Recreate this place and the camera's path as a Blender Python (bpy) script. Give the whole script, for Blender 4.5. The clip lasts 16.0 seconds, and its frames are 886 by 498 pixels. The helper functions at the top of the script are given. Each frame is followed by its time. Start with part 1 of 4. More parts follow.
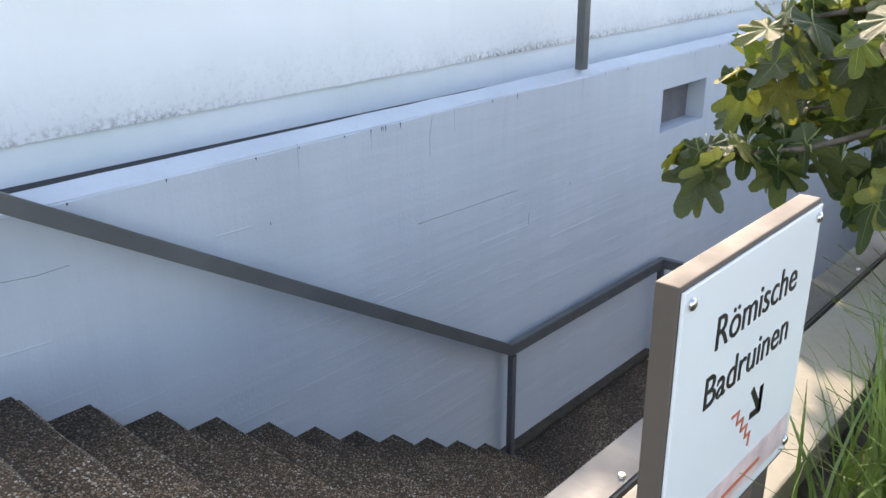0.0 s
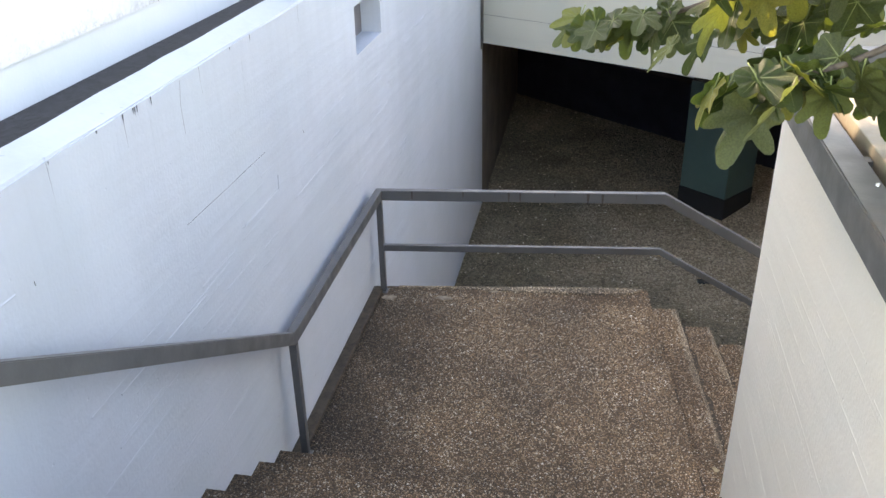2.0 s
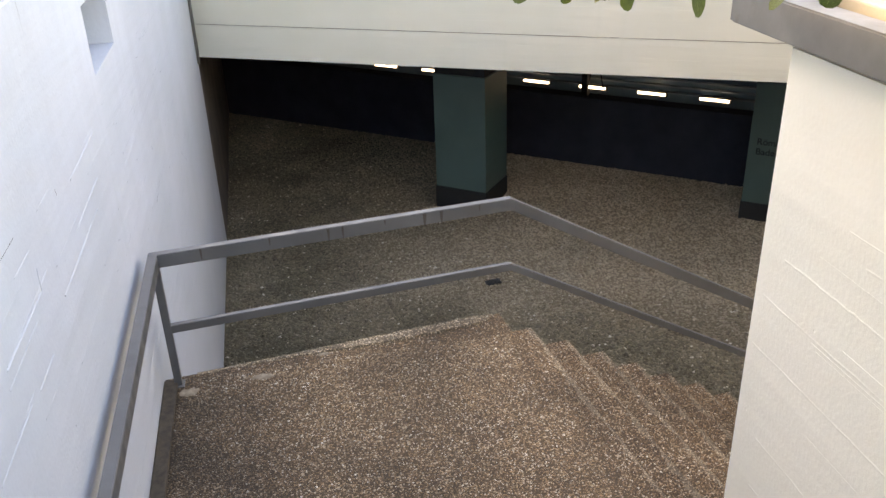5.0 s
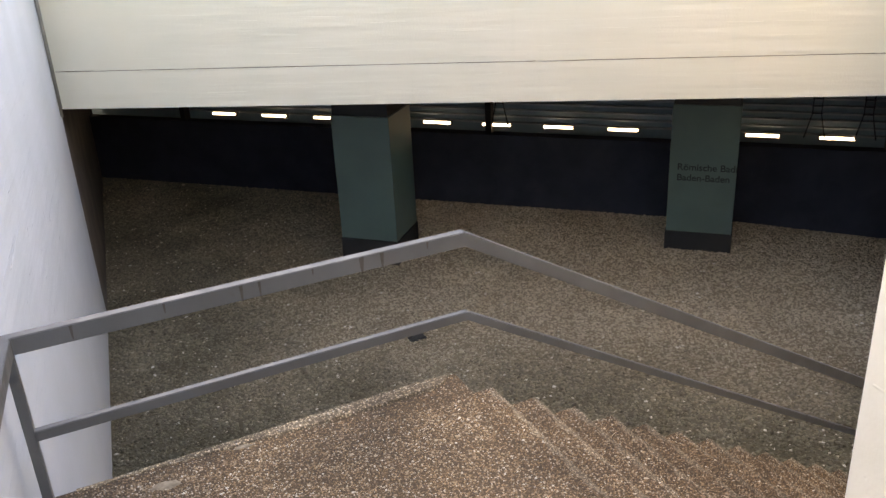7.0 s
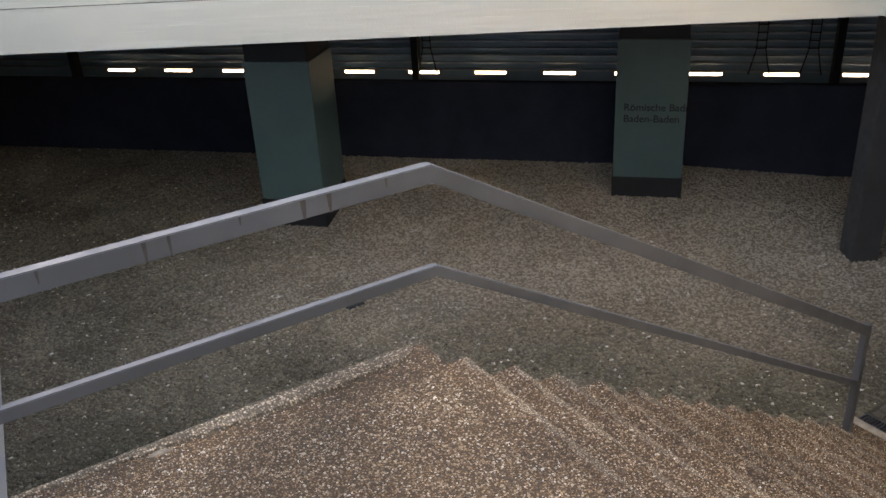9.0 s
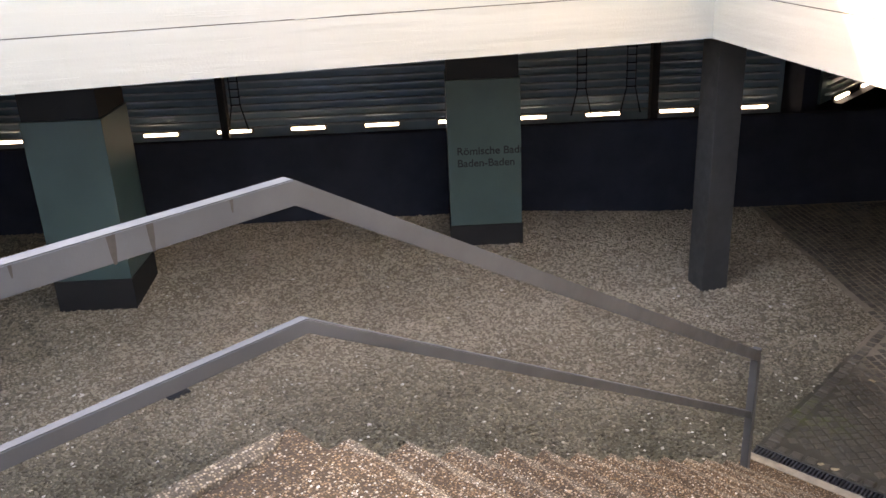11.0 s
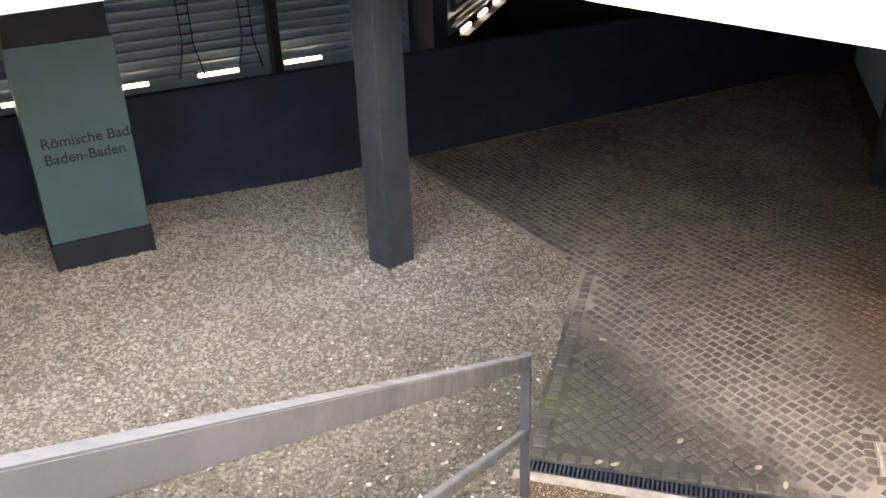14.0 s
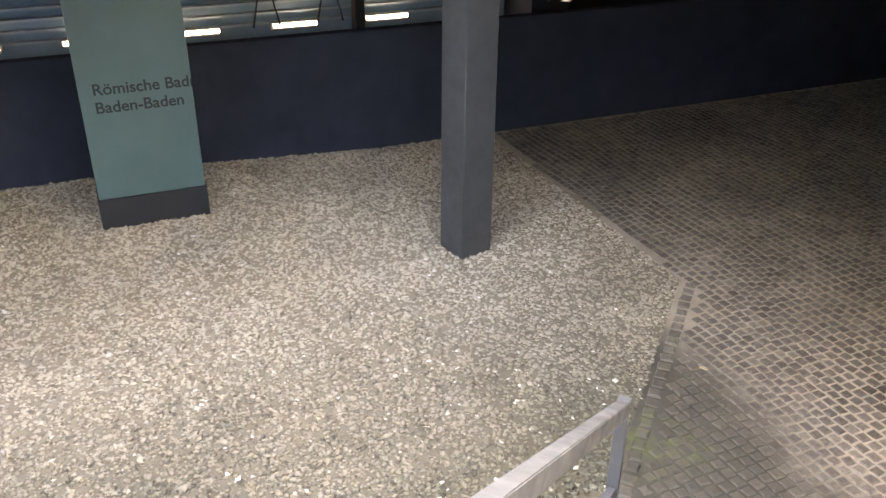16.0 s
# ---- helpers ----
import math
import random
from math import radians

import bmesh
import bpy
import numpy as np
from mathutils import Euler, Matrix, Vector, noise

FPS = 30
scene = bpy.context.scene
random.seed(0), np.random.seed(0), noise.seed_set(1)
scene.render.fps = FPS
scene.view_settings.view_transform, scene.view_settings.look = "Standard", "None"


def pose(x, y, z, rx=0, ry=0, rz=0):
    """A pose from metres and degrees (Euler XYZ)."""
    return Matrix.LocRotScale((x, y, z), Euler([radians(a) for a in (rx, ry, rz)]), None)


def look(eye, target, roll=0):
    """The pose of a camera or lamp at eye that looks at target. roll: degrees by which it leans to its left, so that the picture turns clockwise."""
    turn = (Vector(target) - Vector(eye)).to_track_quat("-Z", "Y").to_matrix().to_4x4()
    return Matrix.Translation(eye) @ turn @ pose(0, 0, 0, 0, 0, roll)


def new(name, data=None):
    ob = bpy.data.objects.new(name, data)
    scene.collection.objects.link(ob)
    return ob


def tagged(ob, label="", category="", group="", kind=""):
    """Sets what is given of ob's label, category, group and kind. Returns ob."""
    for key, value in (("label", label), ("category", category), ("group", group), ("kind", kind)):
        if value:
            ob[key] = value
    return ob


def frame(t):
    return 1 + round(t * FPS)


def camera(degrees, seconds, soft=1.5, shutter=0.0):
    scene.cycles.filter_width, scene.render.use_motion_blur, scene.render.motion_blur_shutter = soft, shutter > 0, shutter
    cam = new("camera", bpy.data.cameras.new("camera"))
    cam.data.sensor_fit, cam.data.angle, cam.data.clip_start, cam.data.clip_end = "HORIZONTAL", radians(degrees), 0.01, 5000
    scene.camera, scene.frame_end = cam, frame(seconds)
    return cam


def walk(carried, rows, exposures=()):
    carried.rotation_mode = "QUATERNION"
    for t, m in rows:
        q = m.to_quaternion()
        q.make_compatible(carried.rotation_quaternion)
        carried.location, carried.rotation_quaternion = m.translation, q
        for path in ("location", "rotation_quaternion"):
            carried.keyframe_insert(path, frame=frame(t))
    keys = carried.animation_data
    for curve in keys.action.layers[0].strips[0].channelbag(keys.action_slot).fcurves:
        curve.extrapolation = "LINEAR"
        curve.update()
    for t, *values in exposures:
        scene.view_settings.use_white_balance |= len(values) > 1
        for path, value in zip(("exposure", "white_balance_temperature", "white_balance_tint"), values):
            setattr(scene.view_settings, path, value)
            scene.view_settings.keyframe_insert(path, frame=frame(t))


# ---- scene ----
cam = camera(54.52, 16.0)
PATH = [
    (0, 3.300, -6.716, 3.684, 41.95, -20.98, -0.46),
    (0.5, 2.940, -6.751, 3.713, 35.23, -21.28, -0.62),
    (1, 2.549, -6.764, 3.699, 27.02, -25.00, -1.32),
    (1.5, 2.158, -6.653, 3.644, 19.38, -26.55, -1.55),
    (2, 1.762, -6.479, 3.645, 10.61, -27.10, -1.24),
    (2.5, 1.402, -6.272, 3.628, 1.63, -29.56, -1.70),
    (3, 1.194, -5.983, 3.604, -3.56, -30.58, -1.15),
    (3.5, 1.055, -5.796, 3.569, -6.80, -29.97, 0.37),
    (4, 0.911, -5.531, 3.440, -6.91, -29.28, -1.76),
    (4.2, 0.900, -5.429, 3.377, -8.15, -26.98, -2.08),
    (6.3, 0.829, -4.453, 2.872, -16.60, -26.77, -2.07),
    (6.5, 0.809, -4.316, 2.793, -18.43, -25.44, -2.39),
    (7, 0.814, -4.102, 2.687, -19.38, -23.36, -3.00),
    (7.5, 0.862, -3.899, 2.583, -22.58, -24.56, -1.63),
    (8, 0.811, -3.727, 2.464, -24.55, -25.30, -3.76),
    (8.2, 0.828, -3.605, 2.399, -24.06, -26.23, -3.98),
    (10.3, 0.977, -2.725, 1.880, -32.99, -22.50, -1.18),
    (10.5, 0.990, -2.609, 1.804, -35.44, -20.88, -2.26),
    (11, 1.087, -2.394, 1.698, -38.94, -21.71, -2.74),
    (11.5, 1.259, -2.204, 1.583, -46.81, -24.71, -1.32),
    (12, 1.379, -1.927, 1.436, -56.13, -24.00, -1.75),
    (12.5, 1.575, -1.610, 1.370, -57.15, -25.99, -4.17),
    (13, 1.770, -1.305, 1.363, -58.87, -25.02, -1.52),
    (13.5, 1.963, -1.026, 1.317, -63.33, -25.98, -2.62),
    (14, 2.254, -0.832, 1.315, -66.85, -25.88, -2.16),
    (14.5, 2.492, -0.675, 1.274, -71.91, -28.42, 0.08),
    (15, 2.708, -0.532, 1.266, -76.01, -29.54, -0.01),
    (15.5, 2.859, -0.438, 1.177, -65.10, -26.40, 0.19),
    (16, 3.003, -0.412, 1.088, -61.66, -27.95, 0.53),
]
EXPOSURES = [(0, 2.12, 7900, 17), (1, 2.36, 8200, 17), (1.5, 2.72, 8900, 18), (2, 2.95, 9300, 20), (3, 3.32, 10200, 22), (4, 3.15, 10400, 22), (7, 3.42, 11200, 25), (7.5, 3.32, 11300, 25), (8.0, 3.0, 9700, 23), (8.2, 3.0, 9700, 23), (10.5, 3.83, 9900, 27), (11, 3.88, 9900, 28), (11.5, 4.0, 9800, 27), (12, 4.65, 9200, 25), (12.5, 5.2, 9000, 24), (13, 4.72, 9300, 24), (14, 5.05, 9600, 24), (14.5, 5.05, 9700, 24), (15.5, 5.3, 9500, 24), (16, 5.38, 9800, 24)]
walk(cam, [(t, pose(x, y, z, 90 + pitch, 0, yaw) @ pose(0, 0, 0, 0, 0, roll)) for t, x, y, z, yaw, pitch, roll in PATH], EXPOSURES)

# ---- light: clear sky, sun behind the buildings ----
SUN_AZ, SUN_EL = radians(35), radians(28)          # azimuth from +y towards -x
world = bpy.data.worlds.new("world")
scene.world = world
world.use_nodes = True
wn = world.node_tree.nodes
sky = wn.new("ShaderNodeTexSky")
sky.sky_type, sky.sun_disc = "NISHITA", False
sky.sun_elevation, sky.sun_rotation = SUN_EL, -SUN_AZ
world.node_tree.links.new(sky.outputs["Color"], wn["Background"].inputs["Color"])
wn["Background"].inputs["Strength"].default_value = 0.15
sun = new("sun", bpy.data.lights.new("sun", "SUN"))
sun.data.energy, sun.data.angle, sun.data.color = 1.7, radians(1.5), (1.0, 0.93, 0.82)
to_sun = Vector((-math.sin(SUN_AZ) * math.cos(SUN_EL), math.cos(SUN_AZ) * math.cos(SUN_EL), math.sin(SUN_EL)))
sun.matrix_world = look(to_sun * 30, (0, 0, 0))


# ---- materials ----
class Nodes:
    def __init__(self, name, rough=0.6, metal=0.0, spec=0.5):
        self.mat = bpy.data.materials.new(name)
        self.mat.use_nodes = True
        self.t = self.mat.node_tree
        self.b = self.t.nodes["Principled BSDF"]
        self.b.inputs["Roughness"].default_value = rough
        self.b.inputs["Metallic"].default_value = metal
        self.b.inputs["Specular IOR Level"].default_value = spec
        self.geo = self.t.nodes.new("ShaderNodeNewGeometry")
        self.tc = self.t.nodes.new("ShaderNodeTexCoord")

    def link(self, a, b):
        self.t.links.new(a, b)

    def where(self, scale=(1, 1, 1), rot=0.0, own=False):
        m = self.t.nodes.new("ShaderNodeMapping")
        m.inputs["Scale"].default_value = scale
        m.inputs["Rotation"].default_value = (0, 0, rot)
        self.link(self.tc.outputs["Object"] if own else self.geo.outputs["Position"], m.inputs["Vector"])
        return m.outputs["Vector"]

    def noise(self, scale, detail=4.0, vec=None, rough=0.55):
        n = self.t.nodes.new("ShaderNodeTexNoise")
        n.inputs["Scale"].default_value, n.inputs["Detail"].default_value, n.inputs["Roughness"].default_value = scale, detail, rough
        self.link(vec or self.geo.outputs["Position"], n.inputs["Vector"])
        return n.outputs["Fac"]

    def cells(self, scale, out="Color", feature="F1", vec=None):
        n = self.t.nodes.new("ShaderNodeTexVoronoi")
        n.feature = feature
        n.inputs["Scale"].default_value = scale
        self.link(vec or self.geo.outputs["Position"], n.inputs["Vector"])
        return n.outputs[out]

    def ramp(self, fac, *stops):
        r = self.t.nodes.new("ShaderNodeValToRGB")
        e = r.color_ramp.elements
        while len(e) < len(stops):
            e.new(0.5)
        for el, (p, c) in zip(e, stops):
            el.position = p
            el.color = (*c, 1) if isinstance(c, tuple) else (c, c, c, 1)
        self.link(fac, r.inputs["Fac"])
        return r.outputs["Color"]

    def mix(self, fac, a, b, how="MIX"):
        m = self.t.nodes.new("ShaderNodeMix")
        m.data_type, m.blend_type = "RGBA", how
        for v, k in ((fac, 0), (a, 6), (b, 7)):
            if isinstance(v, (int, float)):
                m.inputs[k].default_value = v
            elif isinstance(v, tuple):
                m.inputs[k].default_value = (*v, 1)
            else:
                self.link(v, m.inputs[k])
        return m.outputs[2]

    def height(self, *pairs):
        last = None
        for fac, dist in pairs:
            bnode = self.t.nodes.new("ShaderNodeBump")
            bnode.inputs["Distance"].default_value = dist
            bnode.inputs["Strength"].default_value = 1.0
            self.link(fac, bnode.inputs["Height"])
            if last:
                self.link(last, bnode.inputs["Normal"])
            last = bnode.outputs["Normal"]
        self.link(last, self.b.inputs["Normal"])

    def done(self, colour, rough=None):
        self.link(colour, self.b.inputs["Base Color"])
        if rough is not None:
            self.link(rough, self.b.inputs["Roughness"])
        return self.mat


def painted_concrete(name, c, boards, rot=0.0, dirt=0.25, mould=None, streaks=None):
    """Painted board-marked concrete: faint board lines, blotches, thin run-down stains."""
    n = Nodes(name, 0.62, 0, 0.35)
    blot = n.ramp(n.noise(1.3, 5), (0.3, 0.0), (0.75, 1.0))
    runs = n.ramp(n.noise(3.0, 5, n.where((2.2, 2.2, 0.12), rot)), (0.62, 0.0), (0.85, 0.7))
    fine = n.noise(55, 3)
    low = tuple(v * (1 - dirt * k) for v, k in zip(c, (1.25, 0.85, 1.05)))
    col = n.mix(n.mix(0.5, blot, runs), c, low)
    lines = n.noise(1.0, 2, n.where((0.8, 0.8, 9.0), rot), 0.4)
    if mould or streaks:
        sep = n.t.nodes.new("ShaderNodeSeparateXYZ")
        n.link(n.geo.outputs["Position"], sep.inputs["Vector"])

    def zone(z0, z1, v0, v1):
        r = n.t.nodes.new("ShaderNodeMapRange")
        n.link(sep.outputs["Z"], r.inputs["Value"])
        for key, v in (("From Min", z0), ("From Max", z1), ("To Min", v0), ("To Max", v1)):
            r.inputs[key].default_value = v
        return r.outputs["Result"]

    if mould:
        grey = n.mix(1.0, zone(mould, mould + 0.42, 0.62, 0.0), n.ramp(n.noise(0.8, 5, None, 0.7), (0.32, 0.25), (0.65, 1.0)), "MULTIPLY")
        col = n.mix(grey, col, (0.47, 0.50, 0.55))
        speck = n.ramp(n.noise(34, 7, None, 0.8), (0.47, 0.0), (0.58, 1.0))
        crust = n.mix(1.0, speck, n.ramp(n.noise(0.7, 3), (0.40, 0.05), (0.58, 1.0)), "MULTIPLY")
        col = n.mix(n.mix(1.0, crust, zone(mould, mould + 0.075, 1.0, 0.0), "MULTIPLY"), col, (0.10, 0.105, 0.12))
        light = n.ramp(n.noise(30, 7, None, 0.85), (0.52, 0.0), (0.66, 0.5))
        col = n.mix(n.mix(1.0, light, zone(mould, mould + 0.30, 1.0, 0.0), "MULTIPLY"), col, (0.30, 0.31, 0.34))
    if streaks:
        thin = n.ramp(n.noise(2.0, 5, n.where((5.0, 5.0, 0.22), rot), 0.7), (0.44, 0.0), (0.72, 1.0))
        broad = n.ramp(n.noise(0.55, 4, n.where((1.0, 1.0, 0.5), rot), 0.6), (0.38, 0.1), (0.62, 1.0))
        wash = n.mix(1.0, n.mix(0.8, thin, broad), zone(0.6, 2.55, 0.20, 0.80), "MULTIPLY")
        col = n.mix(n.mix(1.0, wash, streaks, "MULTIPLY"), col, (0.33, 0.36, 0.41))
        drip = n.ramp(n.noise(2.0, 3, n.where((16.0, 16.0, 0.35), rot), 0.6), (0.68, 0.0), (0.74, 0.7))
        col = n.mix(n.mix(1.0, drip, zone(2.25, 2.66, 0.0, 0.6), "MULTIPLY"), col, (0.16, 0.17, 0.19))
    pits = n.ramp(n.cells(9, "Distance"), (0.0, 0.0), (0.06, 1.0))
    n.height((lines, boards), (fine, 0.0012), (pits, 0.0015))
    return n.done(col, n.ramp(fine, (0.3, 0.5), (0.7, 0.7)))


def wall_foot_band(n, col):
    """Dark band spreading unevenly from the foot of the west wall."""
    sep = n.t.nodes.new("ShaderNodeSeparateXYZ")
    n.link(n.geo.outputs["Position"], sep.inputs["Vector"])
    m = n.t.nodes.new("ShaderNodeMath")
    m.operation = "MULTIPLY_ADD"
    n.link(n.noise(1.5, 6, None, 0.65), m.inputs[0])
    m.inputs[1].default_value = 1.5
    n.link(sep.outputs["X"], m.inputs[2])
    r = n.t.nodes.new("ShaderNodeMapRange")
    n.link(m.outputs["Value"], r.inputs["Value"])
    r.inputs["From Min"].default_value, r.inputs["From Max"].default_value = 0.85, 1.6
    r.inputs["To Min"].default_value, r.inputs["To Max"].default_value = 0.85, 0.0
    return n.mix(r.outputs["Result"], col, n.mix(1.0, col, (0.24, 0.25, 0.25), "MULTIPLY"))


def aggregate(name, base, scale, darker=False):
    """Washed concrete with brown and white pebbles in a dark binder."""
    n = Nodes(name, 0.75, 0, 0.4)
    pick = n.cells(scale)
    sep = n.t.nodes.new("ShaderNodeSeparateColor")
    n.link(pick, sep.inputs["Color"])
    d = n.cells(scale, "Distance")
    b = base
    col = n.ramp(sep.outputs["Red"], (0.0, tuple(v * 0.22 for v in b)), (0.4, tuple(v * 0.6 for v in b)), (0.68, tuple(v * 1.15 for v in b)),
                 (0.86, tuple(v * 1.8 for v in b)), (0.93, (0.52, 0.40, 0.27)), (0.99, (0.74, 0.66, 0.54)))
    col = n.mix(n.ramp(d, (0.35, 0.0), (0.62, 1.0)), col, tuple(v * 0.3 for v in b))
    pick2 = n.cells(scale * 0.6)
    sep2 = n.t.nodes.new("ShaderNodeSeparateColor")
    n.link(pick2, sep2.inputs["Color"])
    d2 = n.cells(scale * 0.6, "Distance")
    chip = n.mix(1.0, n.ramp(sep2.outputs["Green"], (0.90, 0.0), (0.92, 1.0)), n.ramp(d2, (0.28, 1.0), (0.42, 0.0)), "MULTIPLY")
    col = n.mix(chip, col, (0.66, 0.53, 0.40))
    big = n.ramp(n.noise(1.3, 6), (0.3, 0.50), (0.7, 1.15))
    col = n.mix(1.0, col, big, "MULTIPLY")
    col = n.mix(1.0, col, n.ramp(n.noise(0.55, 4, None, 0.65), (0.36, 0.55), (0.60, 1.12)), "MULTIPLY")
    if darker:
        col = wall_foot_band(n, col)
    n.height((n.ramp(d, (0.1, 1.0), (0.6, 0.0)), 0.005), (n.noise(12, 4), 0.006))
    return n.done(col)


def metal_paint(name, c, rough=0.45, spots=0.25, metal=0.0):
    n = Nodes(name, rough, metal)
    a = n.ramp(n.noise(2.6, 6), (0.35, tuple(v * (1 - spots) for v in c)), (0.65, c), (0.9, tuple(min(1, v * 1.25) for v in c)))
    rust = n.ramp(n.noise(7, 6), (0.66, 0.0), (0.76, 0.6))
    col = n.mix(rust, a, tuple(v * k for v, k in zip(c, (0.75, 0.62, 0.5))))
    n.height((n.noise(60, 3), 0.0006), (n.noise(6, 2), 0.001))
    return n.done(col, n.ramp(n.noise(9, 4), (0.3, rough - 0.1), (0.7, rough + 0.15)))


def plain(name, c, rough=0.5, metal=0.0, vary=0.15, scale=8, bump=0.0008, spec=0.5):
    n = Nodes(name, rough, metal, spec)
    col = n.ramp(n.noise(scale, 5), (0.3, tuple(v * (1 - vary) for v in c)), (0.7, tuple(min(1, v * (1 + vary)) for v in c)))
    if bump:
        n.height((n.noise(scale * 6, 3), bump))
    return n.done(col)


WHITE = painted_concrete("white_painted_concrete", (0.535, 0.58, 0.648), 0.0085, 0, 0.17, None, (0.75, 0.75, 0.75))
UPPER = painted_concrete("white_painted_facade", (0.76, 0.78, 0.82), 0.003, 0, 0.10, 2.775)
BASE = painted_concrete("white_painted_base_band", (0.68, 0.72, 0.78), 0.005, 0, 0.25)
CREAM = painted_concrete("cream_painted_concrete", (0.88, 0.83, 0.725), 0.008, 0, 0.10)
BEAM = painted_concrete("off_white_board_marked_concrete", (0.585, 0.565, 0.485), 0.013, radians(-27.9), 0.12)
GAP = plain("joint_shadow", (0.20, 0.185, 0.16), 0.9, 0, 0.3, 15, 0)
DULL = painted_concrete("low_bounce_cream_concrete", (0.60, 0.56, 0.49), 0.006, 0, 0.25)
GREYWALL = painted_concrete("grey_white_painted_concrete", (0.80, 0.80, 0.79), 0.004, 0, 0.2)
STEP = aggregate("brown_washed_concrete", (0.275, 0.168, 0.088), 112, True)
KERB = plain("pale_kerb_concrete", (0.31, 0.26, 0.19), 0.85, 0, 0.3, 12, 0.003)
DRIP = plain("faded_rusty_run", (0.058, 0.048, 0.040), 0.6, 0, 0.25, 30, 0)
PATCH = plain("pale_mortar_patch", (0.27, 0.215, 0.155), 0.9, 0, 0.35, 25, 0.002)
RAIL = metal_paint("grey_brown_rail_paint", (0.110, 0.114, 0.116), 0.40)
STEEL = metal_paint("weathered_grey_steel", (0.19, 0.185, 0.17), 0.55, 0.42, 0.0)
GREEN = plain("dark_green_glazed_panel", (0.054, 0.102, 0.098), 0.38, 0, 0.12, 1.5, 0)
BLACK = plain("black_plinth_paint", (0.010, 0.011, 0.013), 0.7)
COLUMN = metal_paint("dark_grey_column_paint", (0.048, 0.051, 0.0515), 0.6, 0.2)
DARK = plain("dark_blue_grey_wall", (0.021, 0.0265, 0.040), 0.8, 0, 0.25, 3, 0.0008, 0.25)
# unseen soffits: pale one reflects light onto the gravel, dark one keeps the yard dim
BOUNCE_SOFFIT = plain("pale_bounce_soffit", (0.33, 0.315, 0.29), 0.8, 0, 0.1, 3)
SOFFIT = plain("dark_unseen_soffit", (0.075, 0.073, 0.072), 0.8, 0, 0.2, 3)
SLAT = plain("blue_grey_louvre_metal", (0.29, 0.36, 0.41), 0.3, 0.3, 0.15, 5)
SCREEN = plain("blue_grey_screen_glass", (0.18, 0.275, 0.34), 0.3, 0, 0.15, 2, 0)
SAND = painted_concrete("sand_coloured_concrete", (0.36, 0.31, 0.243), 0.004, 0, 0.3)
WORN = aggregate("worn_step_edge", (0.47, 0.355, 0.24), 140)
LIP_STONE = aggregate("landing_lip_mortar", (0.43, 0.325, 0.215), 95)
# dirt on the baseboard; contact shade and dirt at the tread backs
DIRT_SHADE = plain("dark_dirt_shade", (0.052, 0.040, 0.028), 0.9, 0, 0.4, 20, 0.002)
STAIN = plain("black_drip_stain", (0.03, 0.03, 0.032), 0.8, 0, 0.2, 40, 0)
ASPHALT = plain("dark_gutter_felt", (0.03, 0.03, 0.033), 0.9, 0, 0.4, 30, 0.003)
PAVING = aggregate("terrace_washed_concrete", (0.25, 0.18, 0.125), 95)
INK = plain("dark_brown_lettering", (0.012, 0.010, 0.010), 0.5, 0, 0.1, 20, 0)
RED = plain("orange_red_print", (0.55, 0.14, 0.07), 0.5, 0, 0.1, 20, 0)
PINK = plain("pale_pink_print", (0.68, 0.52, 0.50), 0.4, 0, 0.2, 30, 0)
PLATE = plain("white_enamel_sign_plate", (0.78, 0.80, 0.82), 0.18, 0, 0.03, 3, 0)
SIGNBOX = metal_paint("brown_grey_sign_frame", (0.125, 0.098, 0.08), 0.6)
CHROME = plain("bright_bolt_steel", (0.6, 0.6, 0.6), 0.25, 1.0, 0.1, 20, 0)
SOIL = plain("planting_soil", (0.05, 0.038, 0.026), 0.95, 0, 0.4, 25, 0.01)
BARK = plain("grey_brown_fig_bark", (0.14, 0.11, 0.085), 0.85, 0, 0.35, 30, 0.004)
HATCH = plain("pale_worn_steel_frame", (0.40, 0.36, 0.29), 0.6, 0.1, 0.25, 30)
CAST = plain("cast_iron_grate", (0.045, 0.05, 0.055), 0.5, 0.5, 0.2, 30)


GROUND_Z = -2.225


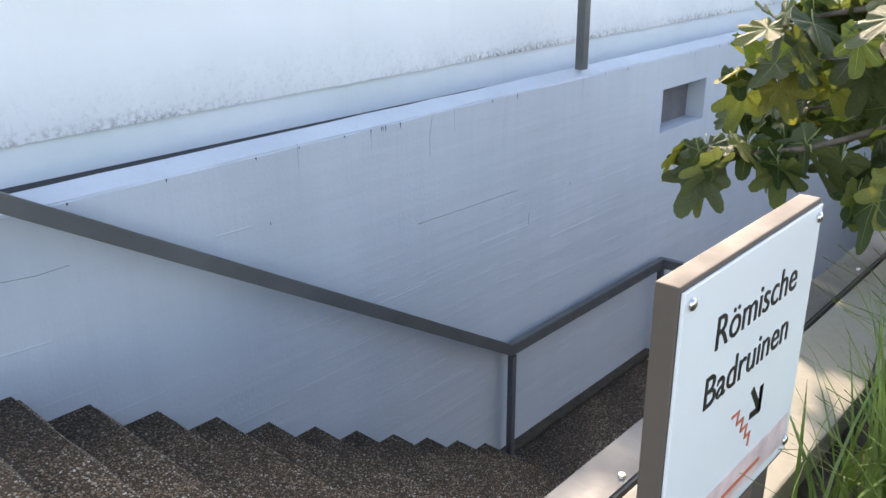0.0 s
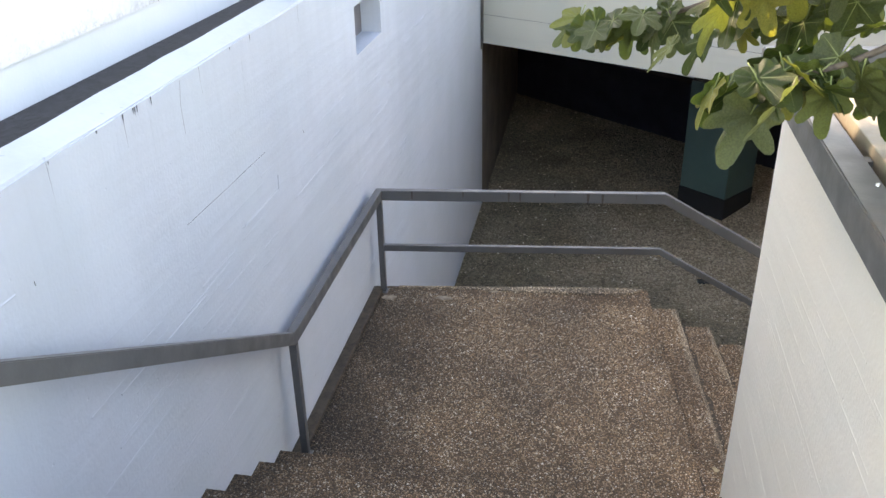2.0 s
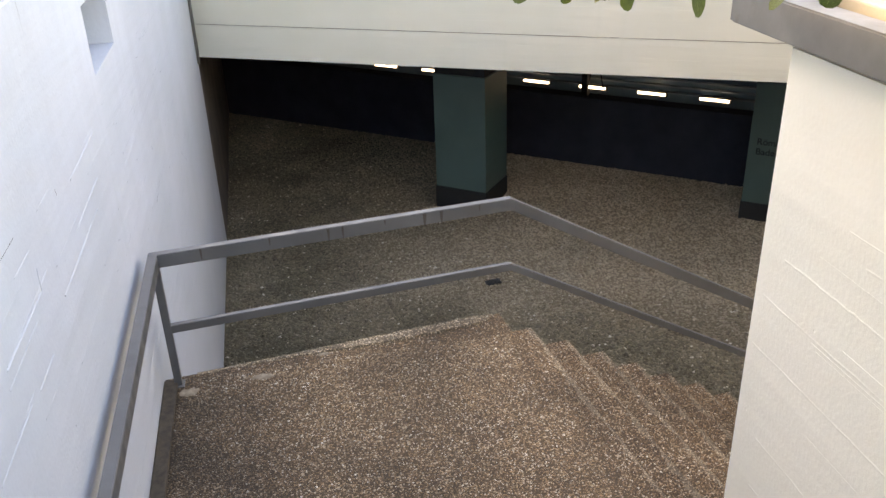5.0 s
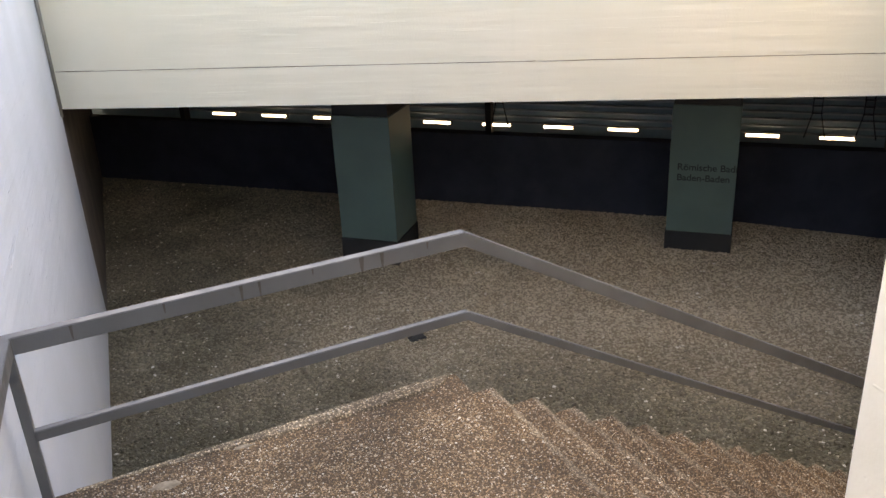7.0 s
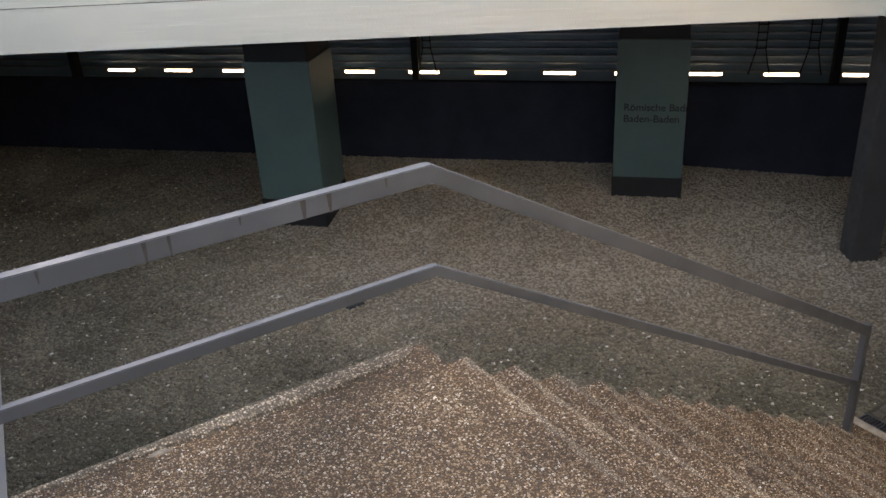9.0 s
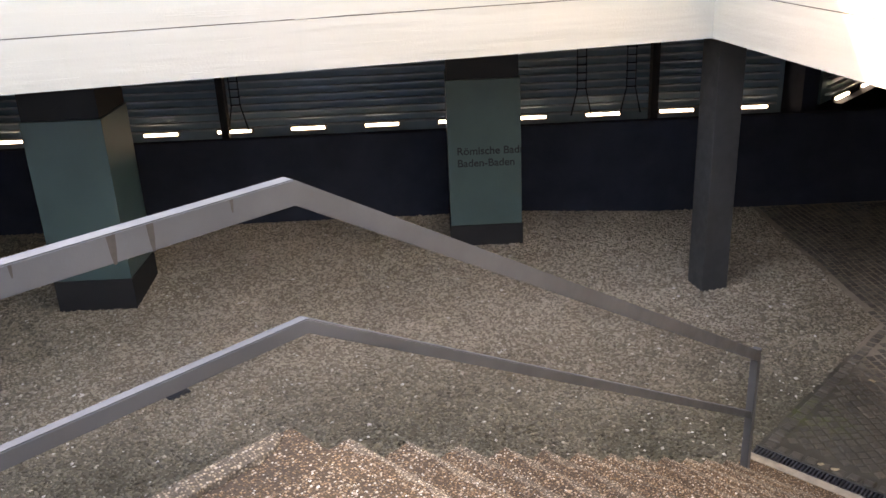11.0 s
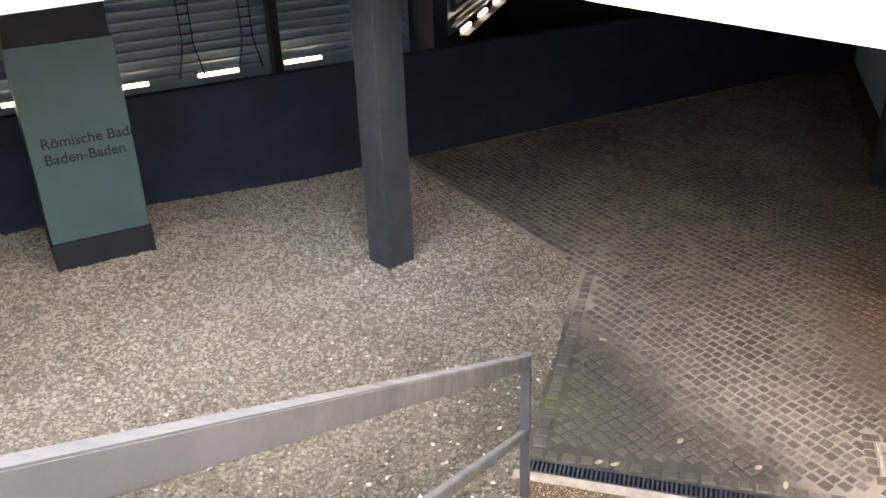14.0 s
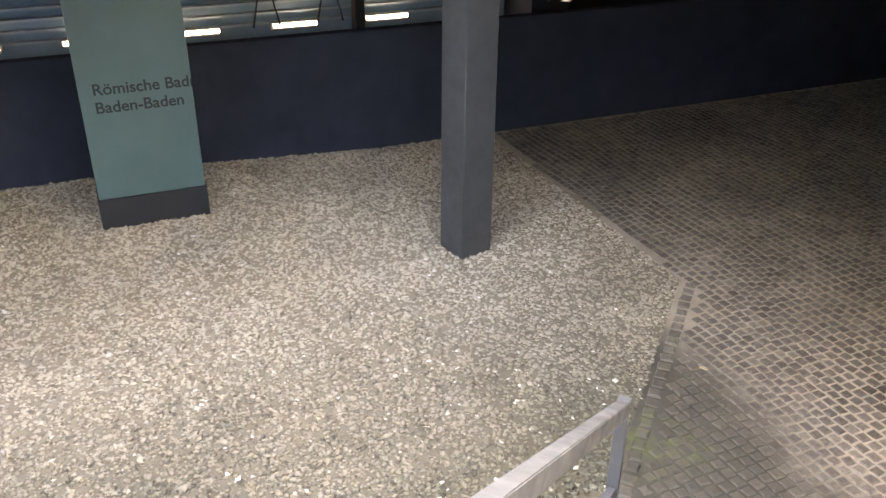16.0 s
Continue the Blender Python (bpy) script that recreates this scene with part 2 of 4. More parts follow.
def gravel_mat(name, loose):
    """Dry pale gravel below the building; mossy and damp where the rain reaches it, outside the drip line; shade
    towards the west wall is in the colour.
    """
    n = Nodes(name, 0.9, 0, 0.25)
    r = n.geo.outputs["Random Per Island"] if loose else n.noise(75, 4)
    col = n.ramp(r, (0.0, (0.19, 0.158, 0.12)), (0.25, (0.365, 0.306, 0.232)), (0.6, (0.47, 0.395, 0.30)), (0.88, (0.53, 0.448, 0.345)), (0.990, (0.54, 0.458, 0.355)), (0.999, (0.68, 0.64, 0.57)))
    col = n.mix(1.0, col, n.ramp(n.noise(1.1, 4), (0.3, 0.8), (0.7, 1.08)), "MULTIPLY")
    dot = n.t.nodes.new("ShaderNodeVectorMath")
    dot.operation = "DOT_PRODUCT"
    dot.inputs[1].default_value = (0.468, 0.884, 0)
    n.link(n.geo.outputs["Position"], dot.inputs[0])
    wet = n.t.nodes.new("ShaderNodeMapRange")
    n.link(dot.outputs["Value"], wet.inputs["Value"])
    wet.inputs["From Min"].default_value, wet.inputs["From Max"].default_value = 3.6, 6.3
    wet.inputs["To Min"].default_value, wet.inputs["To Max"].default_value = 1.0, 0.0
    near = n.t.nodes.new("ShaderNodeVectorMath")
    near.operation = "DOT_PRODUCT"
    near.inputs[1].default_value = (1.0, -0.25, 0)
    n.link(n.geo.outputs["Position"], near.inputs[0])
    # shade by the west wall and deep under the building, put into the colour
    west_shade = n.t.nodes.new("ShaderNodeMapRange")
    n.link(near.outputs["Value"], west_shade.inputs["Value"])
    west_shade.inputs["From Min"].default_value, west_shade.inputs["From Max"].default_value = -0.1, 2.9
    west_shade.inputs["To Min"].default_value, west_shade.inputs["To Max"].default_value = 0.85, 0.0
    both = n.mix(1.0, wet.outputs["Result"], west_shade.outputs["Result"], "LIGHTEN")
    darker = n.mix(1.0, both, n.ramp(n.noise(0.9, 5), (0.25, 0.55), (0.6, 1.0)), "MULTIPLY")
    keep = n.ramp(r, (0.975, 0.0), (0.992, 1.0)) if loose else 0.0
    moss_shade = n.mix(keep, n.mix(1.0, col, (0.27, 0.295, 0.265), "MULTIPLY"), col)
    col = n.mix(darker, col, moss_shade)
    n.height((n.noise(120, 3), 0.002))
    # bed kept darker than the stones, so the gaps read as shaded
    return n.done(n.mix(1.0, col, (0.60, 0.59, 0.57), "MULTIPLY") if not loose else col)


def yard_wear(n, col, filled, strength):
    """Mossy dirt by the drain, brown dirt and rust along the south wall; filled: how the dirt looks where it lies thickest."""
    def along(x, y):
        d = n.t.nodes.new("ShaderNodeVectorMath")
        d.operation = "DOT_PRODUCT"
        d.inputs[1].default_value = (x, y, 0)
        n.link(n.geo.outputs["Position"], d.inputs[0])
        return d.outputs["Value"]

    def span(v, a, b):
        r = n.t.nodes.new("ShaderNodeMapRange")
        r.interpolation_type = "SMOOTHSTEP"
        n.link(v, r.inputs["Value"])
        r.inputs["From Min"].default_value, r.inputs["From Max"].default_value = a, b
        r.inputs["To Min"].default_value, r.inputs["To Max"].default_value = 1.0, 0.0
        return r.outputs["Result"]

    def jitter(v, scale, amount):
        m = n.t.nodes.new("ShaderNodeMath")
        m.operation = "MULTIPLY_ADD"
        n.link(n.noise(scale, 6, None, 0.65), m.inputs[0])
        m.inputs[1].default_value = amount
        n.link(v, m.inputs[2])
        return m.outputs["Value"]

    def near(p, r0, r1):
        d = n.t.nodes.new("ShaderNodeVectorMath")
        d.operation = "DISTANCE"
        d.inputs[1].default_value = (*p, GROUND_Z)
        n.link(n.geo.outputs["Position"], d.inputs[0])
        return span(jitter(d.outputs["Value"], 2.2, 0.9), r0, r1)

    drain_dirt = span(jitter(along(0.786, -0.619), 1.6, 0.55), 6.05, 6.62)
    wall_dirt = n.mix(1.0, span(jitter(along(-0.079, 1.0), 1.3, 0.6), -2.0, -1.55), span(along(-1.0, 0.0), -8.1, -7.3), "MULTIPLY")
    col = n.mix(n.mix(1.0, wall_dirt, strength, "MULTIPLY"), col, (0.115, 0.086, 0.057))
    col = n.mix(n.mix(1.0, near((9.0, -1.85), 0.35, 1.05), (0.6, 0.6, 0.6), "MULTIPLY"), col, (0.17, 0.075, 0.037))
    col = n.mix(near((8.45, -2.05), 0.46, 0.66), col, (0.30, 0.25, 0.185))
    col = n.mix(n.mix(1.0, drain_dirt, strength, "MULTIPLY"), col, filled)
    return n.mix(n.mix(1.0, near((7.0, 0.36), 0.45, 0.9), n.ramp(n.noise(14, 6, None, 0.7), (0.48, 0.0), (0.58, 0.8)), "MULTIPLY"), col, (0.075, 0.085, 0.028))


def sett_mat(island):
    n = Nodes("dark_brown_stone_setts" + ("_far" if island else ""), 0.6, 0, 0.5)
    if island:
        r = n.geo.outputs["Random Per Island"]
    else:
        info = n.t.nodes.new("ShaderNodeObjectInfo")
        r = info.outputs["Random"]
    col = n.ramp(r, (0.0, (0.080, 0.066, 0.050)), (0.5, (0.116, 0.096, 0.073)), (1.0, (0.165, 0.138, 0.106)))
    col = n.mix(1.0, col, n.ramp(n.noise(40, 4), (0.3, 0.65), (0.7, 1.3)), "MULTIPLY")
    col = n.mix(1.0, col, n.ramp(n.noise(1.1, 5), (0.34, 0.62), (0.62, 1.1)), "MULTIPLY")
    col = yard_wear(n, col, n.mix(0.5, n.mix(1.0, col, (0.50, 0.50, 0.42), "MULTIPLY"), (0.054, 0.049, 0.037)), (0.85, 0.85, 0.85))
    n.height((n.noise(70, 4), 0.004))
    return n.done(col, n.ramp(n.noise(5, 4), (0.3, 0.4), (0.7, 0.75)))


def joint_mat():
    n = Nodes("sandy_joint_mortar", 0.95, 0, 0.2)
    col = n.ramp(n.noise(1.4, 6), (0.28, (0.20, 0.17, 0.13)), (0.50, (0.30, 0.256, 0.198)), (0.8, (0.345, 0.296, 0.232)))
    col = yard_wear(n, col, n.ramp(n.noise(6, 6), (0.3, (0.040, 0.037, 0.028)), (0.7, (0.075, 0.067, 0.050))), (1.0, 1.0, 1.0))
    n.height((n.noise(150, 3), 0.003))
    return n.done(col)


def chip_mat():
    """Pebbles washed out of the concrete: brown, tan, pink and white."""
    n = Nodes("washed_pebble", 0.6, 0, 0.45)
    r = n.geo.outputs["Random Per Island"]
    col = n.ramp(r, (0.0, (0.075, 0.052, 0.036)), (0.3, (0.20, 0.125, 0.072)), (0.55, (0.33, 0.215, 0.125)), (0.76, (0.43, 0.30, 0.19)), (0.90, (0.52, 0.41, 0.29)), (0.98, (0.74, 0.67, 0.57)))
    col = n.mix(1.0, col, n.ramp(n.noise(1.3, 6), (0.3, 0.55), (0.7, 1.15)), "MULTIPLY")
    return n.done(wall_foot_band(n, col))


def leaf_mat():
    n = Nodes("fig_leaf_green", 0.48, 0, 0.4)
    info = n.t.nodes.new("ShaderNodeObjectInfo")
    col = n.ramp(info.outputs["Random"], (0.0, (0.045, 0.074, 0.024)), (0.45, (0.075, 0.105, 0.036)), (0.66, (0.12, 0.142, 0.075)), (0.84, (0.135, 0.165, 0.052)), (0.96, (0.26, 0.25, 0.06)), (1.0, (0.55, 0.40, 0.05)))
    col = n.mix(1.0, col, n.ramp(n.noise(28, 4, n.where(own=True)), (0.3, 0.75), (0.7, 1.2)), "MULTIPLY")
    tr = n.t.nodes.new("ShaderNodeBsdfTranslucent")
    n.link(n.mix(1.0, col, (1.35, 1.35, 0.6), "MULTIPLY"), tr.inputs["Color"])
    ms = n.t.nodes.new("ShaderNodeMixShader")
    ms.inputs[0].default_value = 0.44
    n.link(n.b.outputs[0], ms.inputs[1])
    n.link(tr.outputs[0], ms.inputs[2])
    n.link(ms.outputs[0], n.t.nodes["Material Output"].inputs["Surface"])
    n.height((n.noise(35, 3, n.where(own=True)), 0.003))
    return n.done(col)


def glow(name, c, strength):
    n = Nodes(name)
    n.b.inputs["Emission Color"].default_value = (*c, 1)
    n.b.inputs["Emission Strength"].default_value = strength
    return n.mat


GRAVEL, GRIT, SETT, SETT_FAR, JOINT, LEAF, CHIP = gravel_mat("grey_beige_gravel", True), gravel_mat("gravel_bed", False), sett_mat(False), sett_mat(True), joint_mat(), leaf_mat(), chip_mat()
VEIN = plain("pale_green_stalk", (0.22, 0.27, 0.09), 0.5, 0, 0.1, 20, 0)
BLADE = plain("ornamental_grass_blades", (0.13, 0.19, 0.045), 0.5, 0, 0.5, 9, 0)
LAMP = glow("strip_light_tube", (1.0, 0.94, 0.80), 0.85)


# ---- mesh helpers ----
def thing(name, label, category, kind="", group="", at=(0, 0, 0), turn=0.0):
    ob = new(name)
    ob.empty_display_size = 0.1
    ob.matrix_world = pose(*at, 0, 0, turn)
    return tagged(ob, label, category, group, kind)


def mesh_of(name, bm, material):
    me = bpy.data.meshes.new(name)
    bm.to_mesh(me)
    bm.free()
    me.materials.append(material)
    return me


def part(name, bm, material, parent=None, label="", smooth=False):
    me = mesh_of(name, bm, material)
    if smooth:
        for p in me.polygons:
            p.use_smooth = True
    ob = new(name, me)
    if parent:
        ob.parent = parent
    return tagged(ob, label)


def structure(name, bm, material, label, category=""):
    return tagged(part(name, bm, material), label, category or name.replace("_", " "), "", "structure")


def box(bm, x0, x1, y0, y1, z0, z1, bevel=0.0):
    vs = [bm.verts.new(p) for p in ((x0, y0, z0), (x1, y0, z0), (x1, y1, z0), (x0, y1, z0), (x0, y0, z1), (x1, y0, z1), (x1, y1, z1), (x0, y1, z1))]
    fs = [bm.faces.new([vs[i] for i in f]) for f in ((3, 2, 1, 0), (4, 5, 6, 7), (0, 1, 5, 4), (1, 2, 6, 5), (2, 3, 7, 6), (3, 0, 4, 7))]
    if bevel:
        es = {e for f in fs for e in f.edges}
        bmesh.ops.bevel(bm, geom=list(es), offset=bevel, segments=2, affect="EDGES", profile=0.6)
    return bm


def boxes(*dims, bevel=0.0):
    bm = bmesh.new()
    for d in dims:
        box(bm, *d, bevel=bevel)
    return bm


def prism(pts, z0, z1, bm=None):
    bm = bm or bmesh.new()
    lo = [bm.verts.new((*p, z0)) for p in pts]
    hi = [bm.verts.new((*p, z1)) for p in pts]
    k = len(pts)
    bm.faces.new(lo[::-1])
    bm.faces.new(hi)
    for i in range(k):
        bm.faces.new((lo[i], lo[(i + 1) % k], hi[(i + 1) % k], hi[i]))
    bmesh.ops.recalc_face_normals(bm, faces=bm.faces)
    return bm


def bar(bm, path, w, h, bevel=0.004):
    """A rectangular section (w across, h upright) swept through the points, mitred; each point is the middle of its top."""
    rings = []
    P = [Vector(p) for p in path]
    for i, p in enumerate(P):
        a = (P[i] - P[i - 1]).normalized() if i else (P[1] - P[0]).normalized()
        b = (P[i + 1] - P[i]).normalized() if i + 1 < len(P) else a
        side = lambda d: Vector((d.y, -d.x, 0)).normalized()
        sa, sb = side(a), side(b)
        s = (sa + sb).normalized()
        s /= max(0.3, s.dot(sa))
        up = Vector((0, 0, 1))
        rings.append([bm.verts.new(p + s * (w / 2 * sx) + up * hz) for sx, hz in ((-1, 0), (1, 0), (1, -h), (-1, -h))])
    fs = [bm.faces.new(rings[0]), bm.faces.new(rings[-1][::-1])]
    for r, q in zip(rings, rings[1:]):
        fs += [bm.faces.new((r[k], q[k], q[(k + 1) % 4], r[(k + 1) % 4])) for k in range(4)]
    bmesh.ops.recalc_face_normals(bm, faces=fs)
    if bevel:
        bmesh.ops.bevel(bm, geom=list({e for f in fs for e in f.edges}), offset=bevel, segments=2, affect="EDGES")
    return bm


def upright(bm, x, y, z0, z1, w, d, turn=0.0, bevel=0.003):
    tmp = bmesh.new()
    box(tmp, -w / 2, w / 2, -d / 2, d / 2, z0, z1, bevel)
    tmp.transform(pose(x, y, 0, 0, 0, turn))
    me = bpy.data.meshes.new("tmp")
    tmp.to_mesh(me)
    tmp.free()
    bm.from_mesh(me)
    bpy.data.meshes.remove(me)
    return bm


def tube(bm, path, radii, sides=8):
    rings = []
    P = [Vector(p) for p in path]
    for i, p in enumerate(P):
        d = (P[min(i + 1, len(P) - 1)] - P[max(i - 1, 0)]).normalized()
        a = d.cross(Vector((0.3, 0.2, 1)) if abs(d.z) < 0.9 else Vector((1, 0, 0))).normalized()
        b = d.cross(a)
        rings.append([bm.verts.new(p + (a * math.cos(t) + b * math.sin(t)) * radii[i]) for t in [2 * math.pi * k / sides for k in range(sides)]])
    for r, q in zip(rings, rings[1:]):
        for k in range(sides):
            bm.faces.new((r[k], r[(k + 1) % sides], q[(k + 1) % sides], q[k]))
    bm.faces.new(rings[0][::-1])
    bm.faces.new(rings[-1])
    return bm


# ---- plan ----
GROUND, RISE, TREAD = -2.225, 0.174, 0.303
ALPHA = 6.0                                      # the lower flight turns this far from square to the west wall
M2 = pose(2.289, 0, 0, 0, 0, ALPHA)              # the lower flight: x down the flight, y towards the gravel
BEAM_A, BEAM_ANG = Vector((0, 6.53, 0)), -27.9   # the overhanging building's front
MB = pose(0, 6.53, 0, 0, 0, BEAM_ANG)            # x along the front, y into the building
BACK_ANG = -39.0
MW = pose(9.14, 5.43, 0, 0, 0, BACK_ANG)         # the back wall: x along it, y behind it


def flat(m, x, y):
    v = m @ Vector((x, y, 0))
    return (v.x, v.y)


def r_wall_y(x):
    return -2.60 + 0.079 * (x - 2.6)


COB = (8.96, 0.715)
LINE2_END = (11.17, 3.45)

# ---- setting ----
# west wall with its niche, the gutter behind its lip and the facade above
bm = boxes((-0.95, 0, -9.5, -0.37, -2.6, 2.5), (-0.95, 0, -0.37, 0.395, -2.6, 2.03), (-0.95, 0, -0.37, 0.395, 2.385, 2.5), (-0.95, 0, 0.395, 6.56, -2.6, 2.5), (-0.95, -0.17, -0.37, 0.395, 2.03, 2.385))
structure("wall_west", bm, WHITE, "tall white painted board-marked concrete retaining wall with a square niche", "wall")
# the building's shade on this stretch of wall is painted on in dull brown
structure("wall_west_inner", boxes((-0.95, 0, 6.56, 14, -2.6, 2.5)), plain("inner_wall_painted_shade", (0.11, 0.092, 0.078), 0.85, 0, 0.3, 2, 0.002), "west wall below the overhanging building, its shade painted dull brown", "wall")
bm = boxes((-0.145, 0.0006, -9.5, 8, 2.5, 2.69))
for v in bm.verts:
    if v.co.z > 2.6 and v.co.x > -0.1:
        v.co.z = 2.648                           # the top falls outwards
bmesh.ops.subdivide_edges(bm, edges=[e for e in bm.edges if abs(e.verts[0].co.y - e.verts[1].co.y) > 1], cuts=90)
rnd = random.Random(14)
bmesh.ops.bevel(bm, geom=[e for e in bm.edges if all(v.co.z > 2.6 for v in e.verts) and abs(e.verts[0].co.x - e.verts[1].co.x) < 0.01], offset=0.007, segments=2, affect="EDGES")
for v in bm.verts:
    if v.co.z > 2.6:
        v.co.z += rnd.uniform(-0.003, 0.002)
        v.co.x += rnd.uniform(-0.0025, 0.0) if v.co.x > -0.1 else rnd.uniform(-0.006, 0.004)
structure("wall_west_lip", bm, WHITE, "white painted concrete lip on top of the retaining wall", "wall")
bm = boxes((-0.53, -0.145, -9.5, 8, 2.45, 2.605))
for v in bm.verts:
    if v.co.z > 2.5:
        v.co.z = 2.632 if v.co.y < 0 else 2.505    # it drains towards the court
structure("gutter", bm, ASPHALT, "dark felt gutter between the wall lip and the facade", "gutter")
structure("facade_base", boxes((-0.9, -0.535, -9.5, 8, 2.5, 2.775)), BASE, "white rendered base band of the facade", "facade")
# unseen upper part added to block the sun, taller beyond y = 2.3
structure("facade_west", boxes((-0.9, -0.52, -9.5, 2.3, 2.779, 5.5), (-0.9, -0.52, 2.3, 14, 2.779, 7.2)), UPPER, "plain white rendered facade with damp stains", "facade")

# gravel court under the building
court = [(0, -0.3), flat(M2, 4.1, 0.0), COB, LINE2_END, flat(MW, -11.85, 0)]
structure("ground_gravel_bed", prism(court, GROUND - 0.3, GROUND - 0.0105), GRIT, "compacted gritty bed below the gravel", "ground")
yard = [flat(M2, 4.085, 0.0), flat(M2, 4.085, -3.2), (18, -3.5), (18, 6), flat(MW, 3.6, 3.0), LINE2_END, COB]
structure("floor_setts_bed", prism(yard, GROUND - 0.3, GROUND - 0.007), JOINT, "sandy pale joints between the stone setts", "floor")

structure("ground", boxes((-70, 70, -70, 70, -3.1, -2.612)), ASPHALT, "dark ground all round below the buildings", "ground")

# landing and terrace
land = [(0, -2.583), (2.56, -2.583), flat(M2, 0, 0), (0, -0.24)]
structure("landing", prism(land, -0.32, 0), STEP, "brown washed-concrete landing between the two flights", "landing")
structure("terrace_floor", boxes((0, 9, -12, -6.19, 1.7, 2.082), (2.64, 9, -6.19, -6.001, 1.7, 2.082)), PAVING, "brown washed-concrete terrace at the stair head", "floor")
structure("landing_core", prism([(0, -2.5), (2.5, -2.5), flat(M2, -0.1, -0.1), (0, -0.33)], -2.6, -0.32), WHITE, "white painted concrete block below the landing", "wall")
bm = boxes((0.001, 0.085, -2.57, -0.30, 0.0, 0.035), bevel=0.01)
structure("baseboard", bm, DIRT_SHADE, "dark dirty raised strip along the foot of the wall", "baseboard")

# parapet beside the upper flight and the retaining wall along the lower one
structure("wall_parapet", boxes((2.6, 2.63, -6.0, -2.55, -0.3, 2.47)), CREAM, "cream painted board-marked parapet wall beside the stairs", "wall")
# unseen face, dulled so that less light bounces onto the railing
bm = prism([(2.632, r_wall_y(2.632)), (5.75, r_wall_y(5.75)), (5.75, -3.4), (2.632, -3.4)], -2.6, 2.47)
structure("wall_stair_south", bm, DULL, "unseen cream retaining wall beside the lower flight, dulled to bounce less light", "wall")
bm = prism([(5.75, r_wall_y(5.75)), (11.95, r_wall_y(11.95)), (11.95, -3.4), (5.75, -3.4)], -2.6, 0.8)
structure("wall_yard_south", bm, GREYWALL, "plain grey-white painted wall beside the cobbled yard", "wall")
bm = prism([(11.95, -2.1), (18, -1.6), (18, -3.4), (11.95, -3.4)], -2.6, 0.8)
structure("wall_yard_far", bm, GREYWALL, "grey-white painted wall set back beyond the downpipe", "wall")
structure("planter_edge", boxes((2.645, 2.86, -6.0, -2.5, 1.9, 2.66), bevel=0.006), SAND, "sunlit cream concrete planter edge", "planter edge")
structure("planting_soil", boxes((2.86, 9, -5.93, -3.4, 1.9, 2.60)), SOIL, "dark soil of the planting bed", "soil")

# overhanging building
def building(x0, x1, y0, y1, z0, z1):
    b = boxes((x0, x1, y0, y1, z0, z1))
    b.transform(MB)
    return b


LB = 9.19


def turned_beam(x0, x1, y0, y1, z0, z1):
    """The side front is 2.5 degrees off square."""
    b = boxes((x0 - LB, x1 - LB, y0, y1, z0, z1))
    b.transform(MB @ pose(LB, 0, 0, 0, 0, -2.5))
    return b


bm = building(-1.0, LB, 0.0, 0.4, 0.462, 0.882)
structure("beam_north", bm, BEAM, "off-white board-marked edge beam of the overhanging building", "beam")
# the groove's shadow is put in as a grey strip, on both beams
bm = building(-1.0, LB, 0.012, 0.4, 0.882, 0.892)
structure("beam_joint_north", bm, GAP, "dark shadow joint along the edge beam", "trim")
bm = building(-1.0, LB, 0.0, 0.4, 0.892, 3.2)
structure("facade_north", bm, BEAM, "off-white board-marked facade above the edge beam", "facade")
bm = turned_beam(LB, LB + 0.4, -6.2, 0.4, 0.462, 0.882)
structure("beam_east", bm, BEAM, "off-white edge beam turning over the cobbled yard", "beam")
bm = turned_beam(LB + 0.012, LB + 0.4, -6.2, 0.4, 0.882, 0.892)
structure("beam_joint_east", bm, GAP, "dark shadow joint along the turned edge beam", "trim")
bm = turned_beam(LB, LB + 0.4, -6.2, 0.4, 0.892, 3.4)
structure("facade_east", bm, BEAM, "off-white board-marked facade above the cobbled yard", "facade")
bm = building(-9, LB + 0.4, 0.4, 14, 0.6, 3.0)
structure("ceiling", bm, BOUNCE_SOFFIT, "unseen soffit below the building, pale to bounce light down", "ceiling")
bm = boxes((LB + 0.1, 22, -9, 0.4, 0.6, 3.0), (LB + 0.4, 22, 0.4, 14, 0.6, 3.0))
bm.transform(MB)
structure("ceiling_yard", bm, SOFFIT, "unseen soffit over the cobbled yard, dark to hold back bounced light", "ceiling")


def back(x0, x1, y0, y1, z0, z1):
    b = boxes((x0, x1, y0, y1, z0, z1))
    b.transform(MW)
    return b


structure("wall_back", back(-13, 10.9, -0.28, -0.16, GROUND - 0.2, -0.985), DARK, "low dark wall behind the gravel", "wall")
structure("wall_back_sill", back(-13, 3.6, -0.16, 1.0, -1.6, -1.3), DARK, "dark sill shelf behind the low wall", "sill")
structure("wall_back_upper", back(-13, 3.6, 1.0, 1.2, -1.6, 0.7), SCREEN, "blue-grey glazed screen behind the louvres", "wall")
structure("wall_back_end", back(3.6, 3.8, 0.31, 3.2, GROUND - 0.2, 0.7), DARK, "dark wall end beside the yard", "wall")
structure("wall_yard_back", boxes((17.6, 18, -3.5, 6.5, GROUND - 0.2, 0.8)), DARK, "dark far wall of the cobbled yard", "wall")
structure("wall_yard_north", back(3.8, 9, 2.9, 3.2, GROUND - 0.2, 0.7), DARK, "dark side wall of the cobbled yard", "wall")


